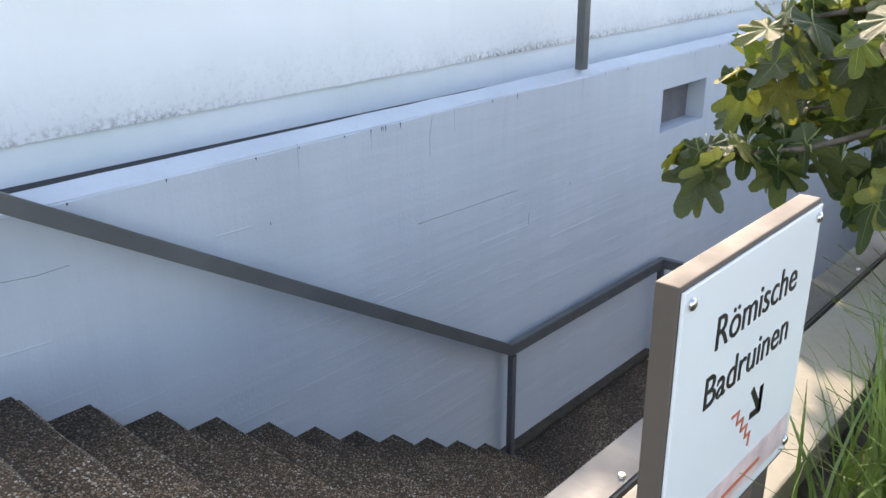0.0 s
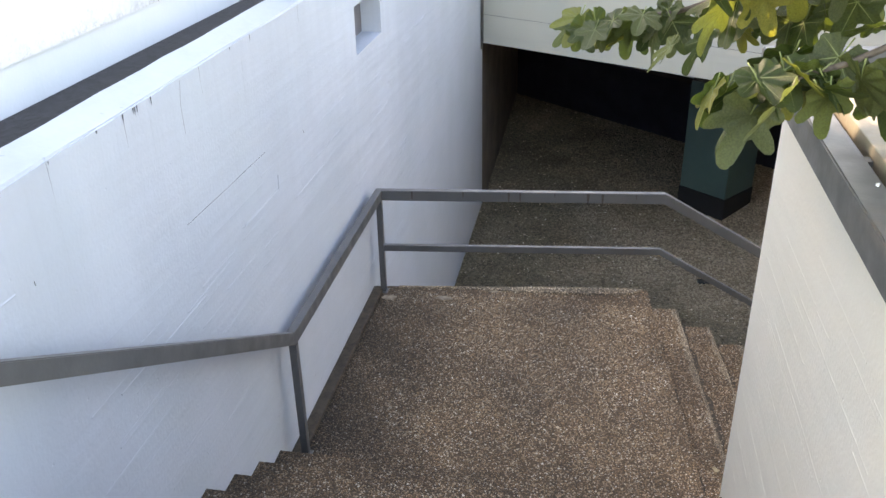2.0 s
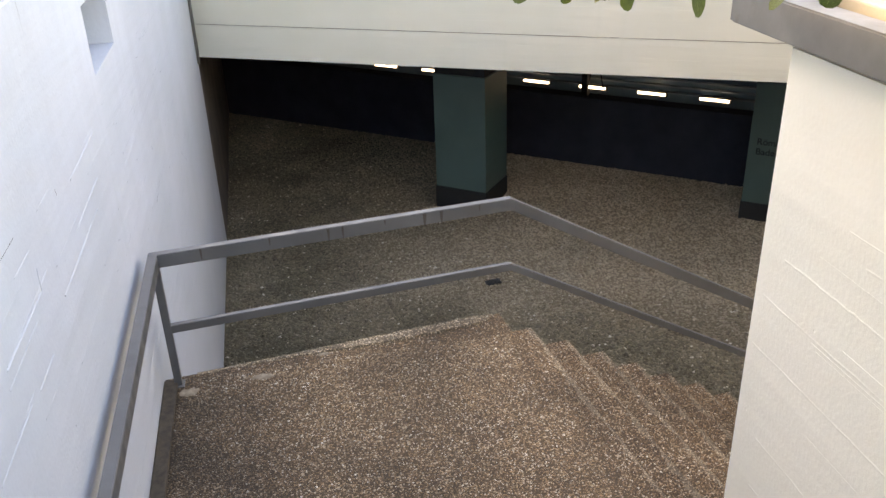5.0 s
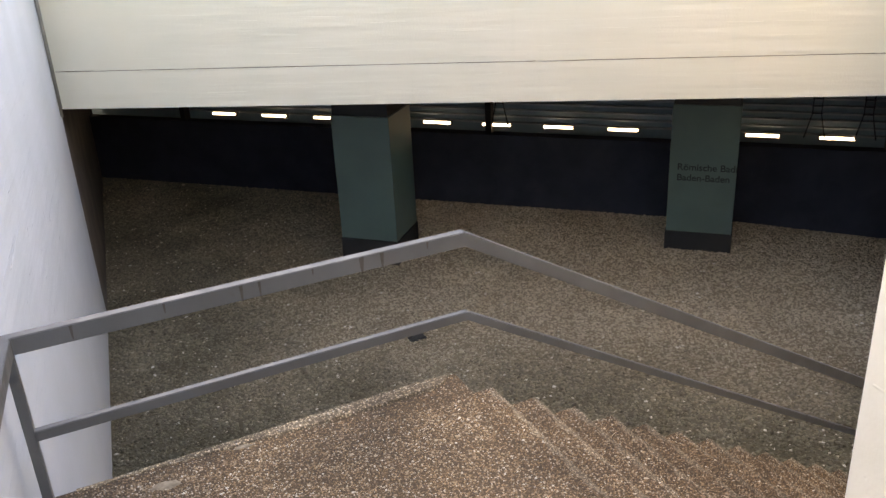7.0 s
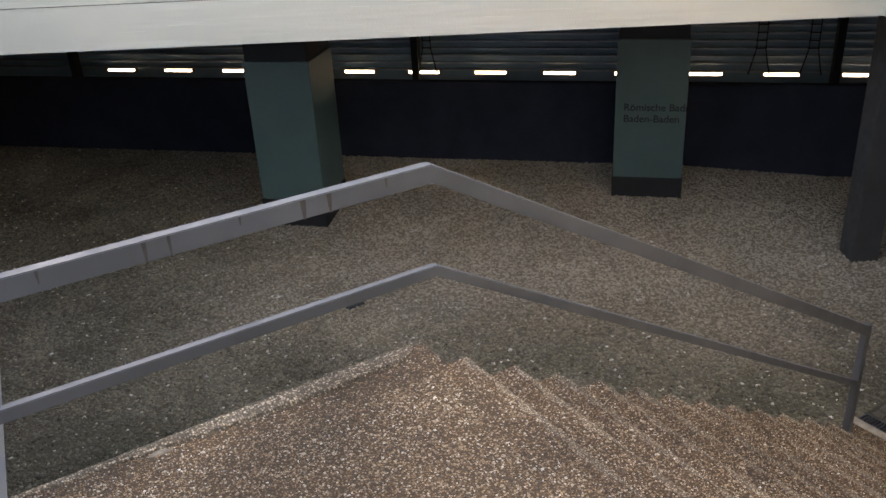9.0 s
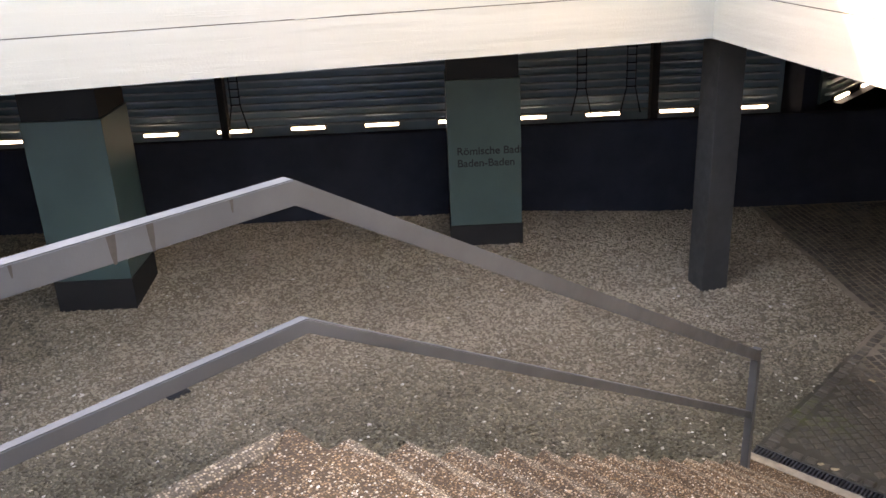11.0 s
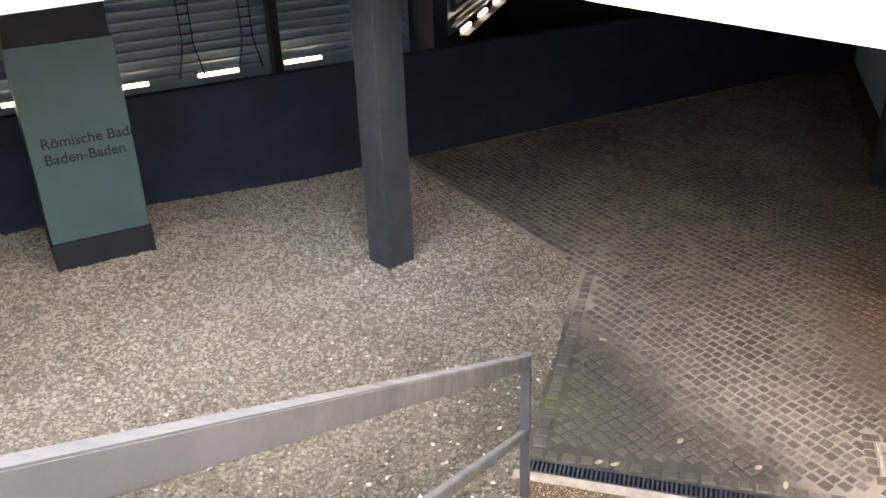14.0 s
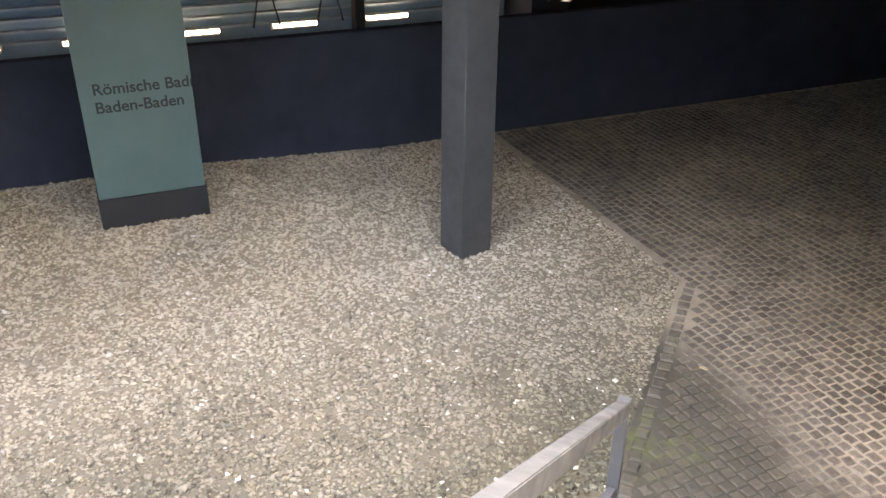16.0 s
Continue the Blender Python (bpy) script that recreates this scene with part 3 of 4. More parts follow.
# ---- stairs ----
def step_mesh(name, w, seed, deep=0.42, worn=0.0):
    rnd = random.Random(seed)
    b = bmesh.new()
    box(b, 0, w, -TREAD - 0.03, 0, -deep, 0)
    long = [e for e in b.edges if abs(e.verts[0].co.x - e.verts[1].co.x) > 0.5]
    bmesh.ops.subdivide_edges(b, edges=long, cuts=22, use_grid_fill=True)
    front = [e for e in b.edges if all(v.co.y > -1e-5 and v.co.z > -1e-5 for v in e.verts)]
    cut = bmesh.ops.bevel(b, geom=front, offset=0.026, segments=2, affect="EDGES")
    for f in cut["faces"]:
        f.material_index = 1
    for v in b.verts:
        if v.co.y > -0.02 and v.co.z > -0.03:
            v.co.y += rnd.uniform(-0.006, 0.004)
            v.co.z += rnd.uniform(-0.004, 0.001)
    # the riser's contact shade, with dirt, laid on the tread as a dark strip
    back_edge = [b.verts.new((x, -TREAD - 0.01, 0.0016)) for x in [w * i / 30 for i in range(31)]]
    front_edge = [b.verts.new((v.co.x, -TREAD + 0.05 + rnd.uniform(0, 0.055), 0.0012)) for v in back_edge]
    for i in range(30):
        b.faces.new((front_edge[i], front_edge[i + 1], back_edge[i + 1], back_edge[i])).material_index = 2
    if worn:
        far_line = [b.verts.new((v.co.x, -worn * rnd.uniform(0.6, 1.5), 0.0014)) for v in back_edge]
        near_line = [b.verts.new((v.co.x, -0.022, 0.0014)) for v in back_edge]
        for i in range(30):
            b.faces.new((near_line[i], near_line[i + 1], far_line[i + 1], far_line[i])).material_index = 1
    return b


upper = thing("upper_staircase", "brown washed-concrete flight of steps along the white wall", "staircase")
for k in range(1, 13):
    st = part("step", step_mesh("step", 2.6, k), STEP, upper)
    st.data.materials.append(WORN)
    st.data.materials.append(DIRT_SHADE)
    st.matrix_basis = pose(0, -2.583 - (k - 1) * TREAD, k * RISE)
lower = thing("lower_staircase", "brown washed-concrete flight of steps down to the gravel court", "staircase")
for k in range(1, 13):
    w = 2.62 + 0.012 * k
    st = part("step", step_mesh("step", w, 40 + k, 0.42, 0.05), STEP, lower)
    st.data.materials.append(WORN)
    st.data.materials.append(DIRT_SHADE)
    st.matrix_basis = M2 @ pose(k * TREAD - 0.03, 0, -k * RISE, 0, 0, -90)
bm = prism([flat(M2, 3.6, 0.0), flat(M2, 3.878, 0.0), flat(M2, 3.878, -2.7), flat(M2, 3.6, -2.7)], -2.6, GROUND + 0.008)
structure("stair_foot", bm, STEP, "brown washed-concrete strip at the foot of the stairs", "floor")
bm = boxes((3.88, 3.96, -2.7, 0.03, -2.6, GROUND + 0.012), bevel=0.006)
bm.transform(M2)
structure("kerb", bm, KERB, "pale concrete kerb strip at the foot of the stairs", "kerb")


# ---- rails ----
def rail_pt(s, off=-0.085):
    return flat(M2, s, off)


rail = thing("stair_railing", "grey-brown painted steel railing with posts and a lower bar", "railing")
c1, c2 = (0.09, -2.46, 0.940), (0.09, -0.315, 0.937)
c3 = (*rail_pt(0.05), 0.930)
ce = (*rail_pt(3.70), -1.21)
top0 = (0.09, -2.46 - 3.6, 0.940 + 3.6 * 0.590)
part("top_rail", bar(bmesh.new(), [top0, c1, c2, c3, ce], 0.055, 0.086), RAIL, rail)
l2, l3, le = (0.09, -0.315, 0.445), (*rail_pt(0.05), 0.445), (*rail_pt(3.70), -1.70)
part("lower_rail", bar(bmesh.new(), [l2, l3, le], 0.04, 0.055), RAIL, rail)
for x, y, z0, z1, d, turn in ((0.09, -2.43, 0.0, 0.84, 0.045, 0), (0.09, -0.315, 0.0, 0.85, 0.045, 0), (ce[0], ce[1], GROUND + 0.012, -1.2, 0.055, ALPHA)):
    post = part("post", upright(bmesh.new(), x, y, z0, z1, 0.045, d, turn), RAIL, rail)
    part("base_plate", upright(bmesh.new(), x, y, z0, z0 + 0.008, 0.075, 0.085, turn, 0.002), RAIL, post)

coping = thing("parapet_rail", "wide weathered grey steel box rail along the cream parapet", "railing")
part("box_rail", bar(bmesh.new(), [(2.565, -5.98, 2.635), (2.565, -2.33, 2.635), (5.6, -2.10, 2.635)], 0.105, 0.125, 0.006), STEEL, coping)
for k in range(4):
    y = -5.6 + k * 0.95
    part("bracket", upright(bmesh.new(), 2.63, y, 2.5, 2.62, 0.03, 0.05), STEEL, coping)
for k in range(5):
    y = -5.4 + k * 0.72
    b = bmesh.new()
    bmesh.ops.create_cone(b, segments=10, radius1=0.009, radius2=0.007, depth=0.006, cap_ends=True)
    b.transform(pose(2.595, y, 2.638))
    part("bolt", b, CHROME, coping)
mast = part("facade_post", upright(bmesh.new(), -0.055, -1.51, 2.688, 5.2, 0.065, 0.065), RAIL)
tagged(mast, "slim grey-brown square steel post on the wall lip", "post")


# ---- columns ----
def clad_column(x, y, w, d, label):
    c = thing("column", label, "column", group="green clad columns", at=(x, y, 0), turn=BACK_ANG)
    for nm, dims, m in (("plinth", (0.0, w, 0.0, d, GROUND - 0.05, -1.875), BLACK), ("cladding", (0.012, w - 0.012, 0.012, d, -1.872, -0.13), GREEN), ("head", (0.03, w - 0.03, 0.03, d, -0.128, 0.6), BLACK)):
        body = part(nm, boxes(dims, bevel=0.006), m, c)
        if nm == "cladding":
            front = body
    return front


colA = clad_column(3.18, 6.885, 0.85, 0.80, "dark green clad column on a black plinth in the gravel")
colB = clad_column(7.255, 5.078, 0.874, 0.80, "dark green clad column with black lettering on a black plinth")


def lettering(words, size, parent_m, material, name, parent, bold=0.0, shear=0.0, label=""):
    cu = bpy.data.curves.new(name, "FONT")
    cu.body, cu.size, cu.extrude, cu.offset, cu.shear = words, size, 0.001, bold, shear
    tmp = new("tmp_text", cu)
    dg = bpy.context.evaluated_depsgraph_get()
    me = bpy.data.meshes.new_from_object(tmp.evaluated_get(dg))
    bpy.data.objects.remove(tmp)
    bpy.data.curves.remove(cu)
    me.materials.clear()
    me.materials.append(material)
    ob = new(name, me)
    ob.parent = parent
    ob.matrix_basis = parent_m
    return tagged(ob, label)


lettering("Römische Badr", 0.128, pose(0.112, 0.010, -1.0, 90, 0, 0), BLACK, "lettering", colB, 0.002)
lettering("Baden-Baden", 0.128, pose(0.112, 0.010, -1.145, 90, 0, 0), BLACK, "lettering", colB, 0.002)

cc = thing("steel_column", "dark grey painted steel column under the building's corner", "column", at=(8.42, 2.335, 0), turn=-24)
part("shaft", boxes((0, 0.30, 0, 0.29, GROUND - 0.05, 0.5), bevel=0.008), COLUMN, cc)
part("head_plate", boxes((-0.02, 0.32, -0.02, 0.31, 0.5, 0.6)), BLACK, cc)

# ---- louvre band and strip lights behind the low wall ----
louvre = thing("louvre_screen", "blue-grey metal louvre screen above the low dark wall", "louvre")
for k in range(15):
    b = back(-12.5, 3.45, 0.78, 0.86, -1.10 + k * 0.108, -1.076 + k * 0.108)
    part("slat", b, SLAT, louvre)
for x in (-10.2, -4.3, 1.68):
    part("mullion", back(x - 0.05, x + 0.05, 0.62, 0.78, -1.25, 0.62), BLACK, louvre)
for k in range(13):
    x = -9.6 + k * 1.035
    s = thing("strip_light", "lit pale strip light at the foot of the louvres", "light", group="strip lights behind the gravel court")
    part("tube", back(x, x + 0.47, 0.70, 0.735, -1.125, -1.088), LAMP, s)
    part("holder", back(x - 0.02, x + 0.49, 0.74, 0.78, -1.15, -1.08), BLACK, s)

# dark ladder-like shapes seen against the screen
for x, top in ((0.66, 0.2), (1.34, 0.2), (-4.1, -0.1)):
    ladder = thing("ladder_shape", "dark ladder-like shape with splayed feet before the louvre screen", "ladder", group="cable ladders at the screen")
    for k in range(9):
        z = -0.72 + k * 0.108
        if z < top:
            part("rung", back(x - 0.075, x + 0.075, 0.60, 0.62, z, z + 0.016), BLACK, ladder)
    for sx in (-1, 1):
        b = tube(bmesh.new(), [(x + sx * 0.06, 0.61, top), (x + sx * 0.06, 0.61, -0.72), (x + sx * 0.14, 0.61, -1.08)], [0.008, 0.008, 0.012], 6)
        b.transform(MW)
        part("leg", b, BLACK, ladder)
# the louvre band goes on round the corner, deep in the yard
MF = pose(13.08, 3.42, 0, 0, 0, 7)


def beyond(x0, x1, y0, y1, z0, z1):
    b = boxes((x0, x1, y0, y1, z0, z1))
    b.transform(MF)
    return b


far = thing("louvre_screen", "far blue-grey metal louvre screen deep in the dark yard", "louvre")
for k in range(15):
    part("slat", beyond(0.0, 3.3, 0.06, 0.14, -1.06 + k * 0.108, -1.036 + k * 0.108), SLAT, far)
part("backing", beyond(0.0, 3.3, 0.2, 0.24, -1.2, 0.6), SCREEN, far)
structure("wall_yard_low", beyond(-0.05, 3.3, -0.12, 0.0, GROUND - 0.1, -1.14), DARK, "low dark wall below the far louvres", "wall")
for k in range(3):
    s = thing("strip_light", "lit pale strip light at the foot of the far louvres", "light", group="strip lights behind the gravel court")
    part("tube", beyond(0.02 + k * 1.035, 0.49 + k * 1.035, -0.03, 0.005, -1.11, -1.073), LAMP, s)
    part("holder", beyond(k * 1.035, 0.51 + k * 1.035, 0.01, 0.05, -1.135, -1.065), BLACK, s)

# ---- gully in the gravel ----
gully = thing("gravel_gully", "small dark square gully cover lying in the gravel", "drain cover", at=(3.40, 4.32, GROUND + 0.012), turn=8)
cover = part("cover", boxes((-0.10, 0.10, -0.055, 0.055, -0.03, 0.002), bevel=0.01), CAST, gully)
for k in range(5):
    part("slot_bar", boxes((-0.085, 0.085, -0.044 + k * 0.020, -0.036 + k * 0.020, 0.002, 0.006)), CAST, cover)

# ---- drain channel ----
drain = thing("drain_channel", "dark cast slotted drain grate along the kerb", "drain")
b = boxes((3.962, 3.975, -2.66, 0.0, GROUND - 0.1, GROUND + 0.006), (4.07, 4.083, -2.66, 0.0, GROUND - 0.1, GROUND + 0.006), (3.975, 4.07, -2.66, 0.0, GROUND - 0.1, GROUND - 0.07))
b.transform(M2)
part("channel", b, CAST, drain)
bar_me = mesh_of("grate_bar", boxes((3.975, 4.07, -0.007, 0.007, GROUND - 0.03, GROUND + 0.004)), CAST)
for k in range(95):
    ob = new("grate_bar", bar_me)
    ob.parent = drain
    ob.matrix_basis = M2 @ pose(0, -0.015 - k * 0.0278, 0)

# ---- downpipe on the yard wall ----
b = tube(bmesh.new(), [(11.93, -1.78, GROUND), (11.93, -1.78, 0.6)], [0.085, 0.085], 20)
tagged(part("downpipe", b, COLUMN, smooth=True), "dark grey round downpipe against the yard wall", "pipe")

# ---- sign ----
sign = thing("information_sign", "white sign plate with dark lettering on a brown-grey metal frame", "sign")
part("frame_box", boxes((2.907, 2.936, -5.944, -5.535, 2.915, 3.325), bevel=0.002), SIGNBOX, sign)
plate = part("plate", boxes((2.9365, 2.941, -5.940, -5.54, 2.93, 3.318), bevel=0.001), PLATE, sign)
for y in (-5.905, -5.585):
    part("post", upright(bmesh.new(), 2.917, y, 2.05 if y < -5.9 else 2.55, 2.915, 0.018, 0.06), SIGNBOX, sign)
for y, z in ((-5.925, 3.302), (-5.555, 3.303), (-5.925, 2.95), (-5.555, 2.95)):
    b = bmesh.new()
    bmesh.ops.create_uvsphere(b, u_segments=12, v_segments=6, radius=0.008)
    b.transform(pose(2.943, y, z) @ Matrix.Diagonal((0.6, 1, 1, 1)))
    part("bolt", b, CHROME, sign, smooth=True)
lettering("Römische", 0.0635, pose(2.9412, -5.853, 3.215, 90, 0, 90), INK, "lettering", plate, 0.0, 0.0)
lettering("Badruinen", 0.0635, pose(2.9412, -5.867, 3.141, 90, 0, 90), INK, "lettering", plate, 0.0, 0.0)


def stroke(pts, w):
    """A flat printed line on the sign's face through (along, up) points."""
    b = bmesh.new()
    for (y0, z0), (y1, z1) in zip(pts, pts[1:]):
        d = Vector((y1 - y0, z1 - z0)).normalized() * (w / 2)
        q = [(y0 - d.y - d.x, z0 + d.x - d.y), (y0 + d.y - d.x, z0 - d.x - d.y), (y1 + d.y + d.x, z1 - d.x + d.y), (y1 - d.y + d.x, z1 + d.x + d.y)]
        lo = [b.verts.new((2.9411, *p)) for p in q]
        hi = [b.verts.new((2.9420, *p)) for p in q]
        b.faces.new(hi)
        for i in range(4):
            b.faces.new((lo[i], lo[(i + 1) % 4], hi[(i + 1) % 4], hi[i]))
    bmesh.ops.recalc_face_normals(b, faces=b.faces)
    return b


part("arrow", stroke([(-5.708, 3.100), (-5.678, 3.060), (-5.678, 3.092), (-5.678, 3.060), (-5.704, 3.062)], 0.010), INK, plate)
part("zigzag", stroke([(-5.768, 3.088), (-5.748, 3.088), (-5.751, 3.070), (-5.731, 3.070), (-5.734, 3.052), (-5.714, 3.052), (-5.717, 3.034), (-5.701, 3.034), (-5.703, 3.016)], 0.004), RED, plate)
part("pink_band", stroke([(-5.80, 2.972), (-5.58, 2.972)], 0.05), PINK, plate)
part("red_rule", stroke([(-5.77, 2.968), (-5.655, 2.968)], 0.006), RED, plate).location.x = 0.001

# ---- fig tree ----
def leaf_mesh(seed):
    rnd = random.Random(seed)
    b = bmesh.new()
    lobes = [(0, 1.0, 23), (rnd.uniform(46, 56), 0.84, 20), (-rnd.uniform(46, 56), 0.82, 20), (rnd.uniform(100, 112), 0.58, 25), (-rnd.uniform(100, 112), 0.58, 25)]
    if seed % 3 == 0:
        lobes = [(0, 1.0, 27), (rnd.uniform(54, 64), 0.74, 26), (-rnd.uniform(54, 64), 0.74, 26)]

    def rad(a):
        r = 0.50
        for c, l, w in lobes:
            r = max(r, l * math.exp(-(abs(a - c) / w) ** 2.6 * 0.75))
        r *= 1 + 0.02 * math.sin(a * 0.9 + seed) + 0.015 * math.sin(a * 2.3)
        return r * (0.8 if abs(a) > 145 else 1.0)

    cup, fold = rnd.uniform(-0.10, 0.22), rnd.uniform(0.05, 0.22)
    angs = [-165 + 330 * k / 54 for k in range(55)]
    root = b.verts.new((0, 0, 0))
    prev = None
    for a in angs:
        t = radians(a)
        ring = []
        for f in (0.35, 0.7, 1.0):
            r = rad(a) * f
            x, y = r * math.sin(t), r * math.cos(t)
            z = -cup * r * r + fold * abs(x) * 0.6 + 0.03 * math.sin(9 * t + seed) * f
            ring.append(b.verts.new((x, y, z)))
        if prev:
            fs = [b.faces.new((root, ring[0], prev[0]))]
            fs += [b.faces.new((prev[i], ring[i], ring[i + 1], prev[i + 1])) for i in range(2)]
        prev = ring
    for c, l, w in lobes:
        t = radians(c)
        d, q = Vector((math.sin(t), math.cos(t), 0)), Vector((math.cos(t), -math.sin(t), 0)) * 0.012
        pts = []
        for f in (0.0, 0.35, 0.7, 0.93):
            r = l * f
            x = r * math.sin(t)
            p = d * r
            p.z = -cup * r * r + fold * abs(x) * 0.6 + 0.03 * math.sin(9 * t + seed) * f + 0.010
            pts.append((b.verts.new(p - q * (1.05 - f)), b.verts.new(p + q * (1.05 - f))))
        for (a0, a1), (b0, b1) in zip(pts, pts[1:]):
            b.faces.new((a0, a1, b1, b0)).material_index = 1
    n0 = len(b.faces)
    b.faces.ensure_lookup_table()
    tube(b, [(0, -0.42, 0.08), (0, -0.2, 0.03), (0, 0.02, 0.0)], [0.018, 0.016, 0.013], 5)
    b.faces.ensure_lookup_table()
    for f in b.faces[n0:]:
        f.material_index = 1
    me = mesh_of("leaf", b, LEAF)
    me.materials.append(VEIN)
    for p in me.polygons:
        p.use_smooth = True
    return me


fig = thing("fig_tree", "fig tree with large lobed green and yellowing leaves", "tree")
BOUGHS = [
    [(3.9, -3.9, 2.58), (3.85, -3.88, 3.0), (3.7, -3.82, 3.4)],
    [(3.7, -3.82, 3.4), (3.2, -3.9, 3.36), (2.75, -3.98, 3.16), (2.42, -4.06, 3.02), (2.16, -4.2, 2.98)],
    [(3.7, -3.82, 3.4), (3.1, -3.5, 3.35), (2.5, -3.25, 3.15), (2.05, -3.05, 2.94), (1.70, -2.86, 2.85)],
    [(3.2, -3.9, 3.36), (2.85, -3.6, 3.3), (2.45, -3.5, 3.1), (2.1, -3.4, 2.98)],
    [(3.7, -3.82, 3.4), (3.2, -3.6, 3.55), (2.6, -3.5, 3.42), (2.0, -3.2, 3.26)],
    [(3.85, -3.88, 3.0), (3.3, -4.1, 3.15), (2.95, -4.15, 3.1), (2.68, -4.15, 2.98)],
    [(3.3, -4.1, 3.15), (3.0, -4.2, 3.4), (2.6, -4.25, 3.42)],
    [(3.2, -3.6, 3.55), (2.8, -3.95, 3.5), (2.25, -4.05, 3.38)],
    [(3.1, -3.5, 3.35), (2.7, -3.1, 3.4), (2.1, -2.8, 3.2)],
    [(3.3, -4.1, 3.15), (2.95, -3.9, 2.95), (2.6, -3.75, 2.88)],
    [(3.2, -3.6, 3.55), (2.6, -3.75, 3.3), (2.1, -3.75, 3.2)],
]
LIMB_PARTS = []
for k, bough in enumerate(BOUGHS):
    r0 = 0.06 if k == 0 else 0.02
    limb = part("trunk" if k == 0 else "branch", tube(bmesh.new(), bough, [r0 * (1 - 0.7 * i / (len(bough) - 1)) for i in range(len(bough))], 8), BARK, fig, smooth=True)
    LIMB_PARTS.append(limb)
leaves = [leaf_mesh(k) for k in range(1, 7)]
rnd = random.Random(11)


def put_leaf(limb, p, size, heading, droop, roll):
    ob = new("leaf", rnd.choice(leaves))
    ob.parent = limb
    ob.matrix_basis = Matrix.Translation(p) @ pose(0, 0, 0, 0, 0, heading) @ pose(0, 0, 0, droop, roll, 0) @ pose(0, 0.42 * size, 0) @ Matrix.Scale(size, 4)


for k, bough in enumerate(BOUGHS[1:], 1):
    P = [Vector(p) for p in bough]
    count = (0, 34, 42, 26, 34, 20, 22, 32, 26, 16, 28)[k]
    for i in range(count):
        f = (i + rnd.random()) / count
        f = 0.22 + 0.80 * f ** 0.6
        x = f * (len(P) - 1)
        j = min(int(x), len(P) - 2)
        p = P[j].lerp(P[j + 1], x - j)
        p += Vector((rnd.uniform(-0.10, 0.10), rnd.uniform(-0.10, 0.10), rnd.uniform(-0.05, 0.07)))
        put_leaf(LIMB_PARTS[k], p, rnd.uniform(0.10, 0.165), rnd.uniform(0, 360), rnd.uniform(-88, -15), rnd.uniform(-25, 25))

# ---- ornamental grass ----
rnd = random.Random(5)
b = bmesh.new()
for k in range(900):
    a = rnd.uniform(0, 2 * math.pi)
    cx, cy = rnd.choice(((3.05, -5.25), (3.12, -4.95), (3.25, -5.45), (3.4, -5.05), (3.5, -5.5), (3.0, -4.7)))
    x, y = cx + rnd.gauss(0, 0.06), cy + rnd.gauss(0, 0.06)
    L, lean, w = rnd.uniform(0.25, 0.55), rnd.uniform(0.05, 0.75), rnd.uniform(0.003, 0.006)
    d, q = Vector((math.cos(a), math.sin(a), 0)), Vector((-math.sin(a), math.cos(a), 0))
    pts = []
    for i in range(6):
        f = i / 5
        p = Vector((x, y, 2.59)) + d * (L * lean * f * f) + Vector((0, 0, L * (f - 0.35 * lean * f * f)))
        ww = w * (1 - f) ** 0.6 + 0.0004
        pts.append((b.verts.new(p - q * ww), b.verts.new(p + q * ww + Vector((0, 0, 0.002)))))
    for (a0, a1), (b0, b1) in zip(pts, pts[1:]):
        b.faces.new((a0, a1, b1, b0))
tagged(part("ornamental_grass", b, BLADE), "tufts of long narrow green and yellow ornamental grass", "grass", "", "stuff")

# ---- landing edge: broken mortar lip ----
rnd = random.Random(8)
b = bmesh.new()
N = 70
ring = []
for i in range(N + 1):
    f = i / N
    s0 = -2.1 + 2.04 * f
    end = max(0.0, (f - 0.93) / 0.07)              # the broken end curls in to the edge
    swell = min(1.0, f * 1.6)
    wd = (0.022 + 0.075 * swell * swell + rnd.uniform(-0.008, 0.008)) * (1 - 0.75 * end ** 2)
    h = (0.004 + 0.026 * swell * swell + rnd.uniform(-0.003, 0.003)) * (1 - 0.5 * end)
    ring.append([b.verts.new(M2 @ Vector(p)) for p in ((s0, 0.008, -0.07), (s0, 0.010, h * 0.4), (s0, -0.012, h), (s0, -wd * 0.55, h * 0.95), (s0, -wd * 0.9, h * 0.6), (s0, -wd, 0.0005))])
for r, q in zip(ring, ring[1:]):
    for k in range(5):
        b.faces.new((r[k], q[k], q[k + 1], r[k + 1]))
b.faces.new(ring[-1])
b.faces.new(ring[0])
bmesh.ops.recalc_face_normals(b, faces=b.faces)
structure("landing_lip", b, LIP_STONE, "broken pale mortar lip along the landing edge", "trim")
for x, y, rx, ry in ((0.62, -0.36, 0.075, 0.035), (1.02, -0.20, 0.05, 0.018), (0.16, -0.42, 0.06, 0.05)):
    b = bmesh.new()
    edge = [b.verts.new((x + rx * math.cos(t) * rnd.uniform(0.7, 1.2), y + ry * math.sin(t) * rnd.uniform(0.7, 1.2), 0.0005)) for t in [2 * math.pi * i / 14 for i in range(14)]]
    peak = [b.verts.new((x + (v.co.x - x) * 0.7, y + (v.co.y - y) * 0.7, 0.0045 + rnd.uniform(0, 0.002))) for v in edge]
    b.faces.new(peak)
    for i in range(14):
        b.faces.new((edge[i], edge[(i + 1) % 14], peak[(i + 1) % 14], peak[i]))
    structure("mortar_patch", b, PATCH, "pale mortar patch on the brown landing", "patch")

